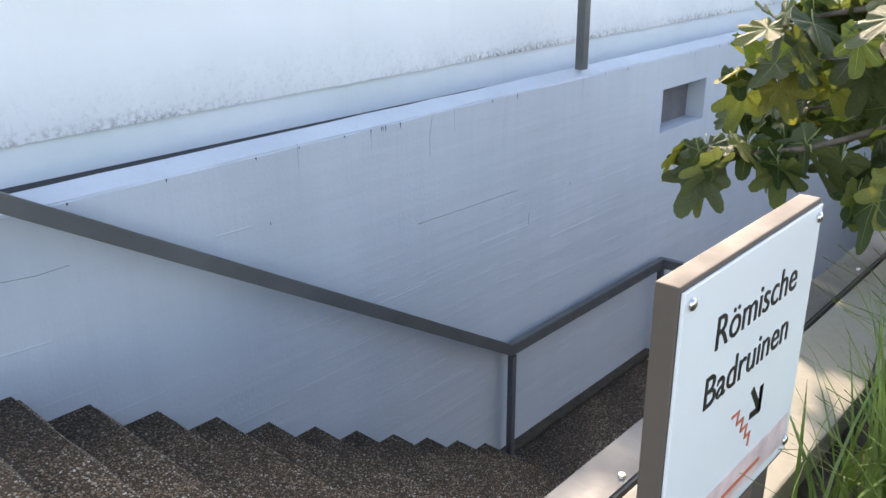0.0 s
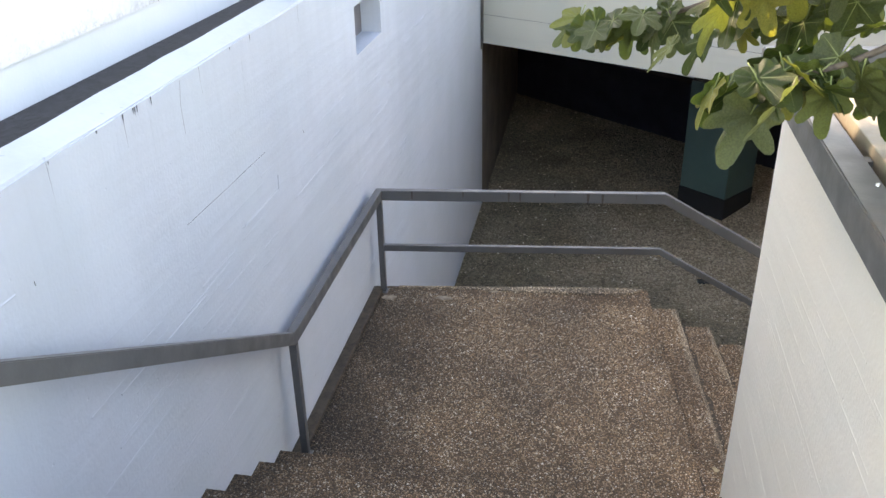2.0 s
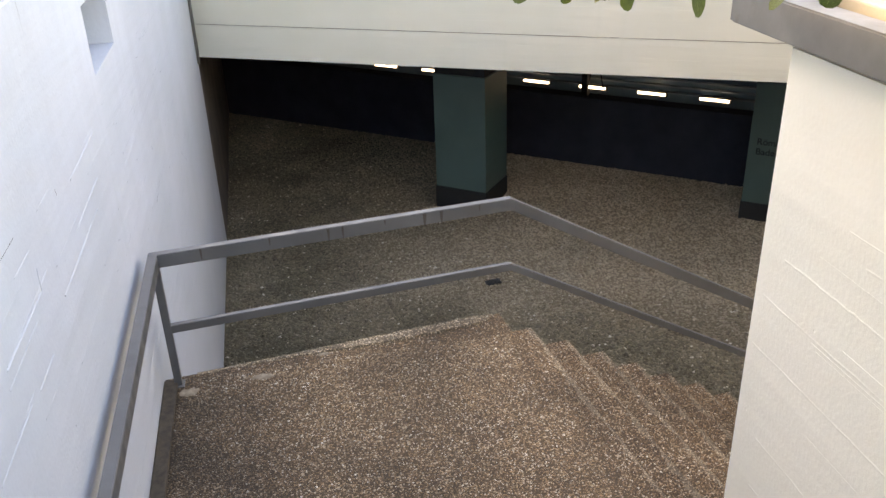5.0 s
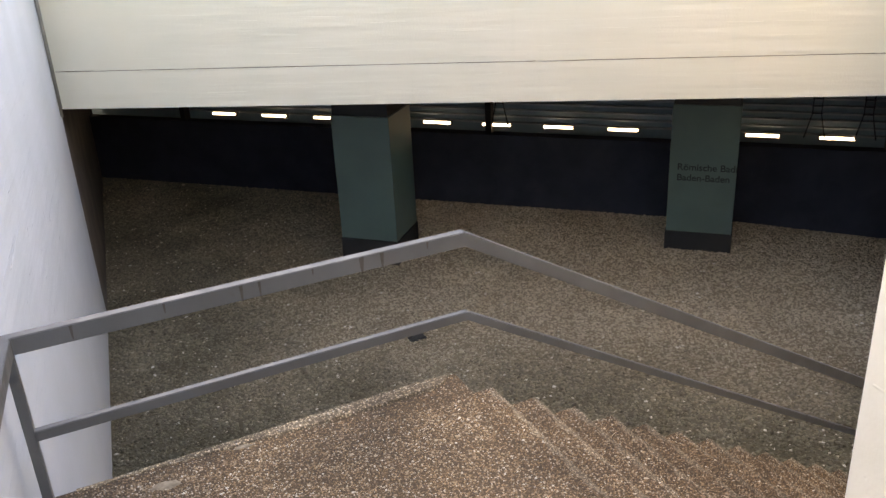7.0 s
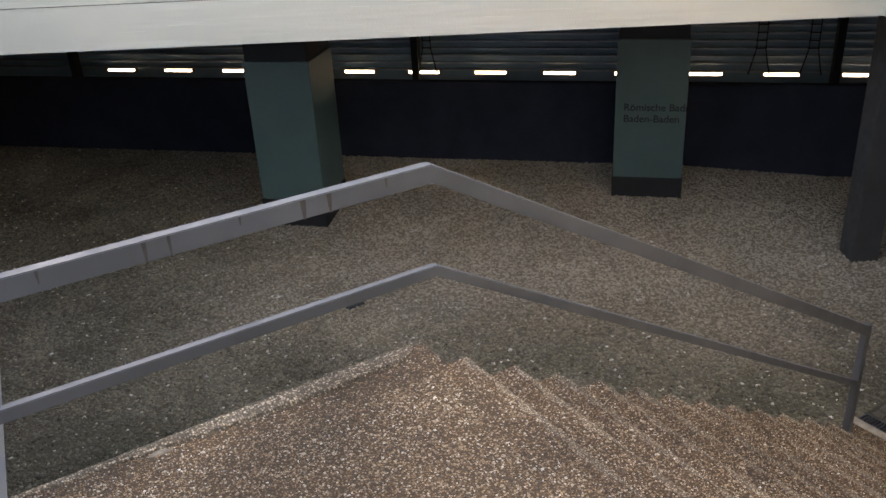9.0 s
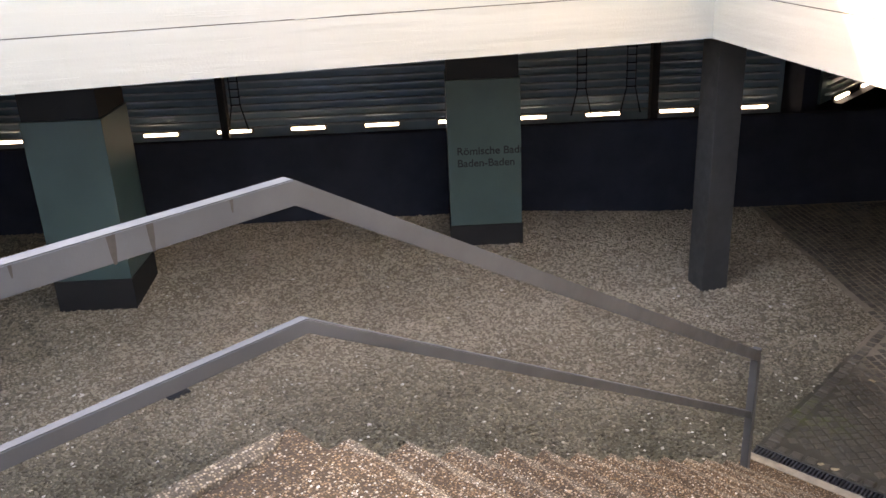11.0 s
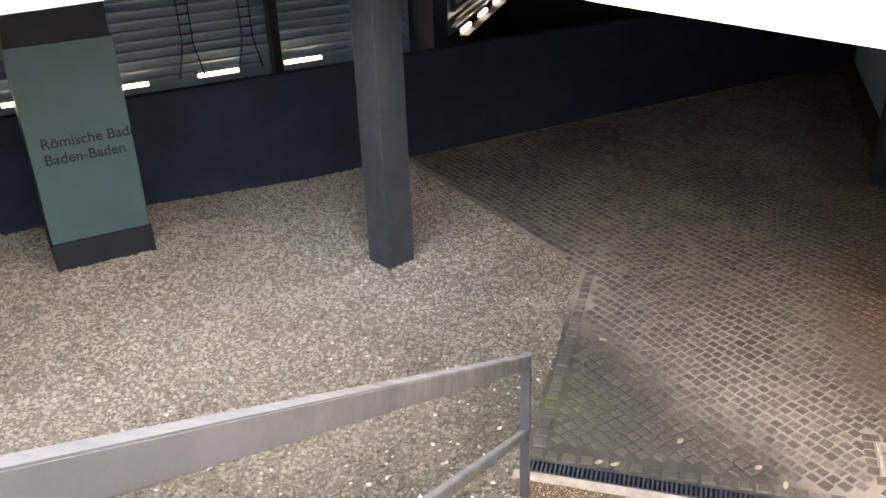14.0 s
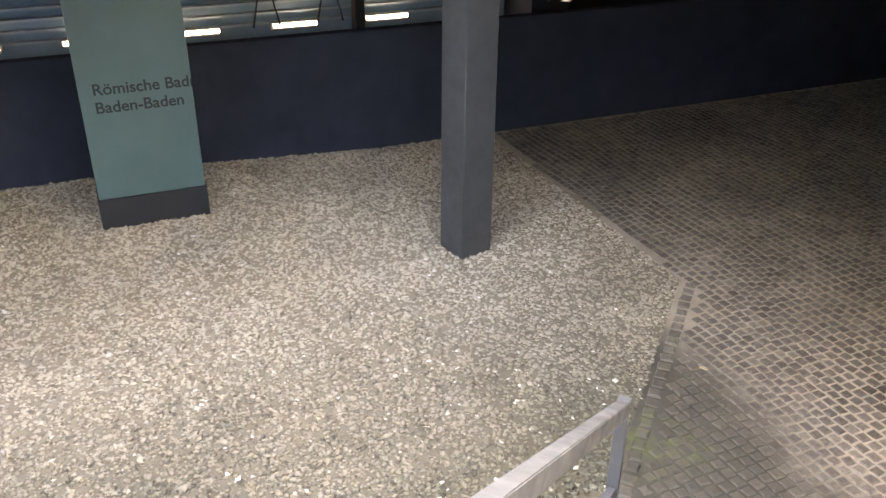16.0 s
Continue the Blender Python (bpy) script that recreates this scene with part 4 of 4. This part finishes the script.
# ---- raised board marks left by the formwork ----
def board_marks(name, place, count, seed, material, label, tall=1.0):
    """Thin raised lines along the wall; place(a, z) gives a point on its face and the way out of it."""
    rnd = random.Random(seed)
    b = bmesh.new()
    for k in range(count):
        a0, z, L, h = rnd.random(), rnd.random(), rnd.uniform(0.15, 0.7), rnd.uniform(0.0004, 0.0014) * tall
        P0, P1, out = place(a0, z, L)
        P1 = P1 + Vector((0, 0, rnd.uniform(-0.012, 0.012)))
        up = Vector((0, 0, 0.004))
        q = [b.verts.new(p) for p in (P0 - up, P1 - up * 0.4, P1 + up * 0.4, P0 + up)]
        r = [b.verts.new(p + out * h) for p in (P0, P1)]
        for f in ((q[0], q[1], r[1], r[0]), (r[0], r[1], q[2], q[3]), (q[0], r[0], q[3]), (q[1], q[2], r[1])):
            b.faces.new(f)
    bmesh.ops.recalc_face_normals(b, faces=b.faces)
    tagged(part(name, b, material), label, "board marks", "", "stuff")


board_marks("board_marks_west", lambda a, z, L: (Vector((0.0004, -6 + 11 * a, -0.1 + 2.05 * z)), Vector((0.0004, -6 + 11 * a + L, -0.1 + 2.05 * z)), Vector((1, 0, 0))), 300, 3, WHITE, "faint raised formwork lines on the white wall", 1.3)
board_marks("board_marks_parapet", lambda a, z, L: (Vector((2.5996, -6 + 2.6 * a, 0.1 + 2.3 * z)), Vector((2.5996, min(-2.58, -6 + 2.6 * a + L), 0.1 + 2.3 * z)), Vector((-1, 0, 0))), 60, 4, CREAM, "raised formwork lines on the cream parapet wall", 0.9)
rnd = random.Random(6)
b = bmesh.new()
for z, y0, y1 in ((1.555, -5.9, -2.6), (1.33, -4.6, -2.58), (0.95, -5.2, -2.7), (1.75, -3.6, -2.7), (1.92, -4.4, -3.1), (0.72, -4.2, -2.7), (0.5, -4.0, -2.75), (1.16, -5.9, -3.3), (2.1, -5.6, -3.9)):
    pts = []
    for i in range(31):
        y, zz, h = y0 + (y1 - y0) * i / 30, z + rnd.uniform(-0.003, 0.003), rnd.uniform(0.0004, 0.002)
        pts.append([b.verts.new(p) for p in ((2.5996, y, zz - 0.008), (2.5996 - h, y, zz), (2.5996, y, zz + 0.005))])
    for p, q in zip(pts, pts[1:]):
        b.faces.new((p[0], q[0], q[1], p[1]))
        b.faces.new((p[1], q[1], q[2], p[2]))
bmesh.ops.recalc_face_normals(b, faces=b.faces)
tagged(part("board_joints_parapet", b, CREAM), "long raised formwork joints along the cream parapet wall", "board marks", "", "stuff")
bdir = MB.to_3x3() @ Vector((1, 0, 0))
bout = MB.to_3x3() @ Vector((0, -1, 0))
board_marks("board_marks_beam", lambda a, z, L: (MB @ Vector((8 * a, -0.0004, 0.5 + 1.9 * z)), MB @ Vector((min(9.1, 8 * a + L), -0.0004, 0.5 + 1.9 * z)), bout), 260, 5, BEAM, "fine raised formwork lines on the off-white beam")

# ---- drip stains below the lip ----
rnd = random.Random(31)
b = bmesh.new()
for k in range(30):
    y, L, w = rnd.uniform(-5.4, 3.8), rnd.choice((0.015, 0.02, 0.03, 0.04, 0.06, 0.16)), rnd.uniform(0.003, 0.006)
    top, mid, low = 2.640, 2.640 - 0.4 * L, 2.640 - L
    w *= 0.3 if L > 0.1 else 1
    b.faces.new([b.verts.new((0.0030, y + dy, z)) for dy, z in ((-w, top), (-w * 0.5, mid), (0, low), (w * 0.6, mid), (w, top))][::-1])
for line, w in (([(-3.27, 2.012), (-2.85, 2.003), (-2.30, 1.995)], 0.0022), ([(-3.128, 2.634), (-3.154, 2.52), (-3.15, 2.40)], 0.0022), ([(-5.60, 2.394), (-5.46, 2.379), (-5.32, 2.382)], 0.0018), ([(-4.313, 2.304), (-4.311, 2.286)], 0.004), ([(-1.675, 1.912), (-1.665, 1.884)], 0.004)):
    for (y0, z0), (y1, z1) in zip(line, line[1:]):
        d = Vector((y1 - y0, z1 - z0)).normalized() * (w / 2)
        b.faces.new([b.verts.new((0.0020, y, z)) for y, z in ((y0 - d.y, z0 + d.x), (y0 + d.y, z0 - d.x), (y1 + d.y, z1 - d.x), (y1 - d.y, z1 + d.x))])
tagged(part("drip_stains", b, STAIN), "small black drip stains and hairline cracks on the white wall", "stain", "", "stuff")
b = bmesh.new()
c2v, c3v = Vector(c2), Vector(c3)
along = (c3v - c2v).normalized()
out = Vector((along.y, -along.x, 0)).normalized()
for f, L, w in ((0.12, 0.07, 0.007), (0.30, 0.05, 0.006), (0.46, 0.084, 0.009), (0.50, 0.084, 0.007), (0.62, 0.035, 0.005), (0.735, 0.084, 0.013), (0.785, 0.084, 0.011), (0.90, 0.04, 0.006)):
    p = c2v.lerp(c3v, f) + out * 0.0281
    q = [p + along * dx + Vector((0, 0, dz)) for dx, dz in ((-w, -0.005), (-w * 0.7, -0.005 - 0.6 * L), (-w * 0.3, -0.005 - L), (w * 0.4, -0.005 - L), (w * 0.8, -0.005 - 0.5 * L), (w, -0.005))]
    b.faces.new([b.verts.new(v) for v in q])
tagged(part("rail_drips", b, DRIP), "faded rusty drip marks on the grey railing", "stain", "", "stuff")
b = bmesh.new()
for y0, z0, y1, z1 in ((-2.684, 1.721, -2.163, 1.714), (-2.163, 1.714, -2.154, 1.802), (-5.65, 2.095, -5.44, 2.084), (-4.63, 2.312, -4.41, 2.308), (-1.9, 1.55, -1.3, 1.545), (-4.0, 1.62, -3.2, 1.61)):
    d = Vector((y1 - y0, z1 - z0)).normalized() * 0.005
    q = [b.verts.new((0.0004, y, z)) for y, z in ((y0 - d.y, z0 + d.x), (y0 + d.y, z0 - d.x), (y1 + d.y, z1 - d.x), (y1 - d.y, z1 + d.x))]
    r = [b.verts.new((0.0030, y0, z0)), b.verts.new((0.0030, y1, z1))]
    for f in ((q[0], r[0], r[1], q[3]), (r[0], q[1], q[2], r[1]), (q[0], q[1], r[0]), (q[3], r[1], q[2])):
        b.faces.new(f)
bmesh.ops.recalc_face_normals(b, faces=b.faces)
tagged(part("board_edges_west", b, WHITE), "raised board edges left in the white painted wall", "board marks", "", "stuff")
# added panel; its grey carries the shade inside the recess
b = boxes((-0.1699, -0.164, -0.365, 0.39, 2.035, 2.38))
structure("niche_back", b, plain("niche_back_painted_shade", (0.13, 0.13, 0.14), 0.8), "added back panel of the wall niche, its shade painted dull grey", "panel")

# ---- conduits beside the beam ----
for y, z in ((6.30, 0.42), (6.40, 0.50)):
    b = tube(bmesh.new(), [(0.025, y, z), (0.025, y, 3.3)], [0.016, 0.016], 10)
    tagged(part("conduit", b, STEEL, smooth=True), "thin grey steel conduit on the white wall", "pipe", "conduits on the wall")

# ---- hatch in the yard ----
MH = pose(7.095, -1.779, GROUND, 0, 0, 4.5)
hatch = thing("hatch_frame", "pale steel frame of a square sett-filled manhole cover", "manhole cover", at=(7.095, -1.779, GROUND), turn=4.5)
for dims in ((-0.160, 0.160, 0.146, 0.160, -0.01, 0.007), (-0.160, 0.160, -0.160, -0.146, -0.01, 0.007), (-0.160, -0.146, -0.146, 0.146, -0.01, 0.007), (0.146, 0.160, -0.146, 0.146, -0.01, 0.007)):
    part("frame_bar", boxes(dims), HATCH, hatch)
for x, y in ((-0.135, 0.135), (0.135, -0.135)):
    part("lifting_eye", boxes((x - 0.016, x + 0.016, y - 0.016, y + 0.016, -0.01, 0.005), bevel=0.004), HATCH, hatch)

# ---- fallen leaves ----
rnd = random.Random(21)
DRY = plain("dry_leaf", (0.34, 0.27, 0.16), 0.7, 0, 0.3, 30, 0)
for x, y, z in ((6.461, -0.022, GROUND), (6.478, -0.12, GROUND), (6.744, -0.939, GROUND), (6.635, -1.101, GROUND), (7.869, 0.264, GROUND), (6.841, -0.462, GROUND), (2.669, -1.98, -RISE)):
    b = bmesh.new()
    k = 9
    vs = [b.verts.new((0.03 * math.cos(2 * math.pi * i / k) * rnd.uniform(0.7, 1.3), 0.016 * math.sin(2 * math.pi * i / k) * rnd.uniform(0.7, 1.2), 0.004 + rnd.uniform(0, 0.006))) for i in range(k)]
    b.faces.new(vs)
    ext = bmesh.ops.extrude_face_region(b, geom=list(b.faces))
    for v in ext["geom"]:
        if isinstance(v, bmesh.types.BMVert):
            v.co.z -= 0.003
    ob = part("fallen_leaf", b, DRY)
    ob.matrix_basis = pose(x, y, z, 0, 0, rnd.uniform(0, 360))
    tagged(ob, "small dry curled brown leaf lying on the setts" if z == GROUND else "small yellowed leaf lying on a brown step", "leaf", "fallen leaves")


# ---- gravel ----
def inside(px, py, poly):
    r = np.zeros(len(px), bool)
    for (x0, y0), (x1, y1) in zip(poly, poly[1:] + poly[:1]):
        c = (y0 > py) != (y1 > py)
        r ^= c & (px < (x1 - x0) * (py - y0) / ((y1 - y0) or 1e-9) + x0)
    return r


rng = np.random.default_rng(3)


def rise_of(x, y):
    """The gravel lies a little higher towards the back wall."""
    d = (x - 9.14) * 0.629 + (y - 5.43) * 0.777
    return 0.10 * np.clip((d + 2.75) / 1.2, 0, 1) * np.clip((10.2 - x) / 1.5, 0, 1)


CELL = 0.2
bank = bmesh.new()
corner = {}
for i in range(0, 56):
    for j in range(0, 66):
        quad = [(i, j), (i + 1, j), (i + 1, j + 1), (i, j + 1)]
        at = np.array(quad) * CELL + (0.0, -0.3)
        if inside(at[:, 0], at[:, 1], court).any() and rise_of(at[:, 0], at[:, 1]).max() > 0.0005:
            for q, (x, y) in zip(quad, at):
                if q not in corner:
                    corner[q] = bank.verts.new((x, y, GROUND - 0.0110 + float(rise_of(x, y))))
            bank.faces.new([corner[q] for q in quad])
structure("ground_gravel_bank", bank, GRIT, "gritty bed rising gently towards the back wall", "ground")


def pebbles(name, count, poly, lo, hi, size, keep=None):
    x, y = rng.uniform(lo[0], hi[0], count), rng.uniform(lo[1], hi[1], count)
    ok = inside(x, y, poly)
    if keep is not None:
        ok &= keep(x, y)
    x, y = x[ok], y[ok]
    n = len(x)
    base = np.array([(1, 0, 0), (-1, 0, 0), (0, 1, 0), (0, -1, 0), (0, 0, 1), (0, 0, -1), (0.6, 0.55, 0.45), (-0.6, 0.5, 0.45)])[:6]
    v = np.repeat(base[None], n, 0) * rng.uniform(0.6, 1.15, (n, 6, 1))
    v[:, 4, :2] += rng.uniform(-0.5, 0.5, (n, 2))
    sc = size * rng.lognormal(0, 0.26, n)
    dim = np.stack([sc, sc * rng.uniform(0.55, 0.95, n), sc * rng.uniform(0.30, 0.52, n)], 1)
    v = v * dim[:, None, :]
    a, tl = rng.uniform(0, 2 * np.pi, n), rng.uniform(-0.4, 0.4, n)
    ca, sa, ct, stl = np.cos(a), np.sin(a), np.cos(tl), np.sin(tl)
    X, Y, Z = v[..., 0], v[..., 1], v[..., 2]
    X, Z = X * ct[:, None] - Z * stl[:, None], X * stl[:, None] + Z * ct[:, None]
    X, Y = X * ca[:, None] - Y * sa[:, None], X * sa[:, None] + Y * ca[:, None]
    v = np.stack([X + x[:, None], Y + y[:, None], Z + (rise_of(x, y) + GROUND - 0.007 + rng.uniform(-0.005, 0.005, n))[:, None]], 2).reshape(-1, 3)
    f = np.array([(0, 2, 4), (2, 1, 4), (1, 3, 4), (3, 0, 4), (2, 0, 5), (1, 2, 5), (3, 1, 5), (0, 3, 5)])
    f = (f[None] + (np.arange(n) * 6)[:, None, None]).reshape(-1, 3)
    me = bpy.data.meshes.new(name)
    me.vertices.add(len(v))
    me.vertices.foreach_set("co", v.ravel())
    me.loops.add(f.size)
    me.loops.foreach_set("vertex_index", f.ravel())
    me.polygons.add(len(f))
    me.polygons.foreach_set("loop_start", np.arange(0, f.size, 3))
    me.update(calc_edges=True)
    me.validate()
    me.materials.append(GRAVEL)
    return new(name, me)


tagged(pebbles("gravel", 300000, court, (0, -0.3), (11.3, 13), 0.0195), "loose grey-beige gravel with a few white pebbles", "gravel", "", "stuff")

# ---- pebbles standing out of the washed concrete ----
def washed_pebbles(name, places, per_m2, label, size=0.0058):
    """places: (matrix, x0, x1, y0, y1) of flat stretches, z = 0 on their tops."""
    V, F = [], []
    total = 0
    for m, x0, x1, y0, y1 in places:
        n = int((x1 - x0) * (y1 - y0) * per_m2)
        x, y, a = rng.uniform(x0, x1, n), rng.uniform(y0, y1, n), rng.uniform(0, 2 * np.pi, n)
        r = size * rng.lognormal(0, 0.32, n)
        flatness = rng.uniform(0.55, 1.0, n)
        ring = np.arange(4) * np.pi / 2
        jig = rng.uniform(0.75, 1.25, (n, 4))
        cx, cy = np.cos(ring) * jig * r[:, None], np.sin(ring) * jig * (r * flatness)[:, None]
        ca, sa = np.cos(a)[:, None], np.sin(a)[:, None]
        dx, dy = cx * ca - cy * sa, cx * sa + cy * ca
        hi = np.minimum(r, 0.007) * 0.36
        v = np.zeros((n, 8, 3))
        v[:, :4, 0], v[:, :4, 1], v[:, :4, 2] = x[:, None] + dx, y[:, None] + dy, -0.002
        v[:, 4:, 0], v[:, 4:, 1] = x[:, None] + dx * 0.62, y[:, None] + dy * 0.62
        v[:, 4:, 2] = hi[:, None] * rng.uniform(0.8, 1.2, (n, 4))
        M = np.array(m)
        V.append(v.reshape(-1, 3) @ M[:3, :3].T + M[:3, 3])
        f = np.array([(0, 1, 5, 4), (1, 2, 6, 5), (2, 3, 7, 6), (3, 0, 4, 7), (4, 5, 6, 7)])
        F.append((f[None] + (np.arange(n) * 8)[:, None, None] + total).reshape(-1, 4))
        total += n * 8
    V, F = np.concatenate(V), np.concatenate(F)
    me = bpy.data.meshes.new(name)
    me.vertices.add(len(V))
    me.vertices.foreach_set("co", V.ravel())
    me.loops.add(F.size)
    me.loops.foreach_set("vertex_index", F.ravel())
    me.polygons.add(len(F))
    me.polygons.foreach_set("loop_start", np.arange(0, F.size, 4))
    me.update(calc_edges=True)
    me.materials.append(CHIP)
    tagged(new(name, me), label, "pebbles", "", "stuff")


washed_pebbles("landing_pebbles", [(pose(0, 0, 0), 0.09, 2.28, -2.58, -0.27), (pose(0, 0, 0), 2.28, 2.42, -2.58, -1.0)], 3900, "brown and white pebbles showing in the landing's washed concrete")
washed_pebbles("upper_stair_pebbles", [(pose(0, -2.583 - (k - 1) * TREAD, k * RISE), 0.01, 2.59, -TREAD + 0.004, -0.028) for k in range(1, 13)], 4000, "brown and white pebbles showing in the upper steps")
washed_pebbles("lower_stair_pebbles", [(M2 @ pose(k * TREAD - 0.03, 0, -k * RISE, 0, 0, -90), 0.01, 2.6, -TREAD + 0.004, -0.028) for k in range(1, 13)], 3600, "brown and white pebbles showing in the lower steps")

# ---- setts: the nearest ones singly, the rest joined ----
def sett_bmesh(seed, w=0.066, d=0.066):
    rnd = random.Random(seed)
    b = bmesh.new()
    lv = []
    for z, k in ((-0.05, 0.5), (-0.009, 0.485), (-0.002, 0.44), (0.0015, 0.33)):
        lv.append([b.verts.new((sx * w * k + rnd.uniform(-0.004, 0.004), sy * d * k + rnd.uniform(-0.004, 0.004), z + rnd.uniform(-0.0015, 0.0015))) for sx, sy in ((-1, -1), (1, -1), (1, 1), (-1, 1))])
    for r, q in zip(lv, lv[1:]):
        for i in range(4):
            b.faces.new((r[i], r[(i + 1) % 4], q[(i + 1) % 4], q[i]))
    b.faces.new(lv[-1])
    return b


SETTS = [mesh_of("sett", sett_bmesh(k), SETT) for k in range(10)]
rnd = random.Random(77)
inner, inner_hatch, inner_back = M2.inverted(), MH.inverted(), MW.inverted()
spots = []
GA, PITCH = radians(53), 0.0795                  # rows run this way
e = Vector((LINE2_END[0] - COB[0], LINE2_END[1] - COB[1]))
for i in range(-125, 60):
    u = -8.0 + rnd.uniform(0, 0.08)
    while u < 9.0:
        size = rnd.uniform(0.070, 0.090)
        u += size
        v = i * PITCH + 0.016 * math.sin(u * 3.1 + i * 0.35)
        x = 8.0 + (u - size / 2) * math.cos(GA) - v * math.sin(GA)
        y = -0.8 + (u - size / 2) * math.sin(GA) + v * math.cos(GA)
        if x > 16.5 or x < 5.5 or y < r_wall_y(x) + 0.04:
            continue
        q, h = inner @ Vector((x, y, 0)), inner_hatch @ Vector((x, y, 0))
        right = (x - COB[0]) * e.y - (y - COB[1]) * e.x
        if q.x < 4.27 or (q.y > -0.155 and right < 0.05 * e.length) or (x > 10.5 and (inner_back @ Vector((x, y, 0))).y > -0.33):
            continue
        if 0.115 < max(abs(h.x), abs(h.y)) < 0.262:
            continue
        spots.append((x, y, math.degrees(GA), size / 0.079))
for k in range(25):
    spots.append((*flat(M2, 4.16 + k * 0.104, -0.072), ALPHA, 1.28))
for k in range(23):
    spots.append((*flat(M2, 4.155, -0.175 - k * 0.104), ALPHA, 1.28))
for k in range(5):
    for x, y in ((-0.208, -0.166 + k * 0.083), (0.208, -0.166 + k * 0.083), (-0.125 + k * 0.083, 0.208), (-0.208 + k * 0.083, -0.208)):
        spots.append((*flat(MH, x, y), 4.5, 1.05))
spots.sort(key=lambda p: (p[0] - 6.6) ** 2 + (p[1] + 0.6) ** 2)
yard_bed = bpy.data.objects["floor_setts_bed"]
for x, y, a, k in spots[:300]:
    ob = new("sett", rnd.choice(SETTS))
    ob.parent = yard_bed
    ob.matrix_basis = pose(x, y, GROUND + rnd.uniform(-0.003, 0.003), rnd.uniform(-1.5, 1.5), rnd.uniform(-1.5, 1.5), a + rnd.uniform(-7, 7)) @ Matrix.Diagonal((k, 1.0 if k < 1.2 else k, 1, 1))
src = []
for me in SETTS:
    src.append((np.array([v.co[:] for v in me.vertices]), [tuple(p.vertices) for p in me.polygons]))
V, Fc = [], []
for x, y, a, k in spots[300:]:
    vs, fs = rnd.choice(src)
    m = np.array(pose(x, y, GROUND + rnd.uniform(-0.003, 0.003), rnd.uniform(-1.5, 1.5), rnd.uniform(-1.5, 1.5), a + rnd.uniform(-7, 7)) @ Matrix.Diagonal((k, 1.0 if k < 1.2 else k, 1, 1)))
    o = len(V)
    V.extend((vs @ m[:3, :3].T + m[:3, 3]).tolist())
    Fc.extend(tuple(i + o for i in f) for f in fs)
me = bpy.data.meshes.new("setts_far")
me.from_pydata(V, [], Fc)
me.materials.append(SETT_FAR)
tagged(new("setts_far", me), "dark brown stone setts in diagonal rows further into the yard", "setts", "", "stuff")
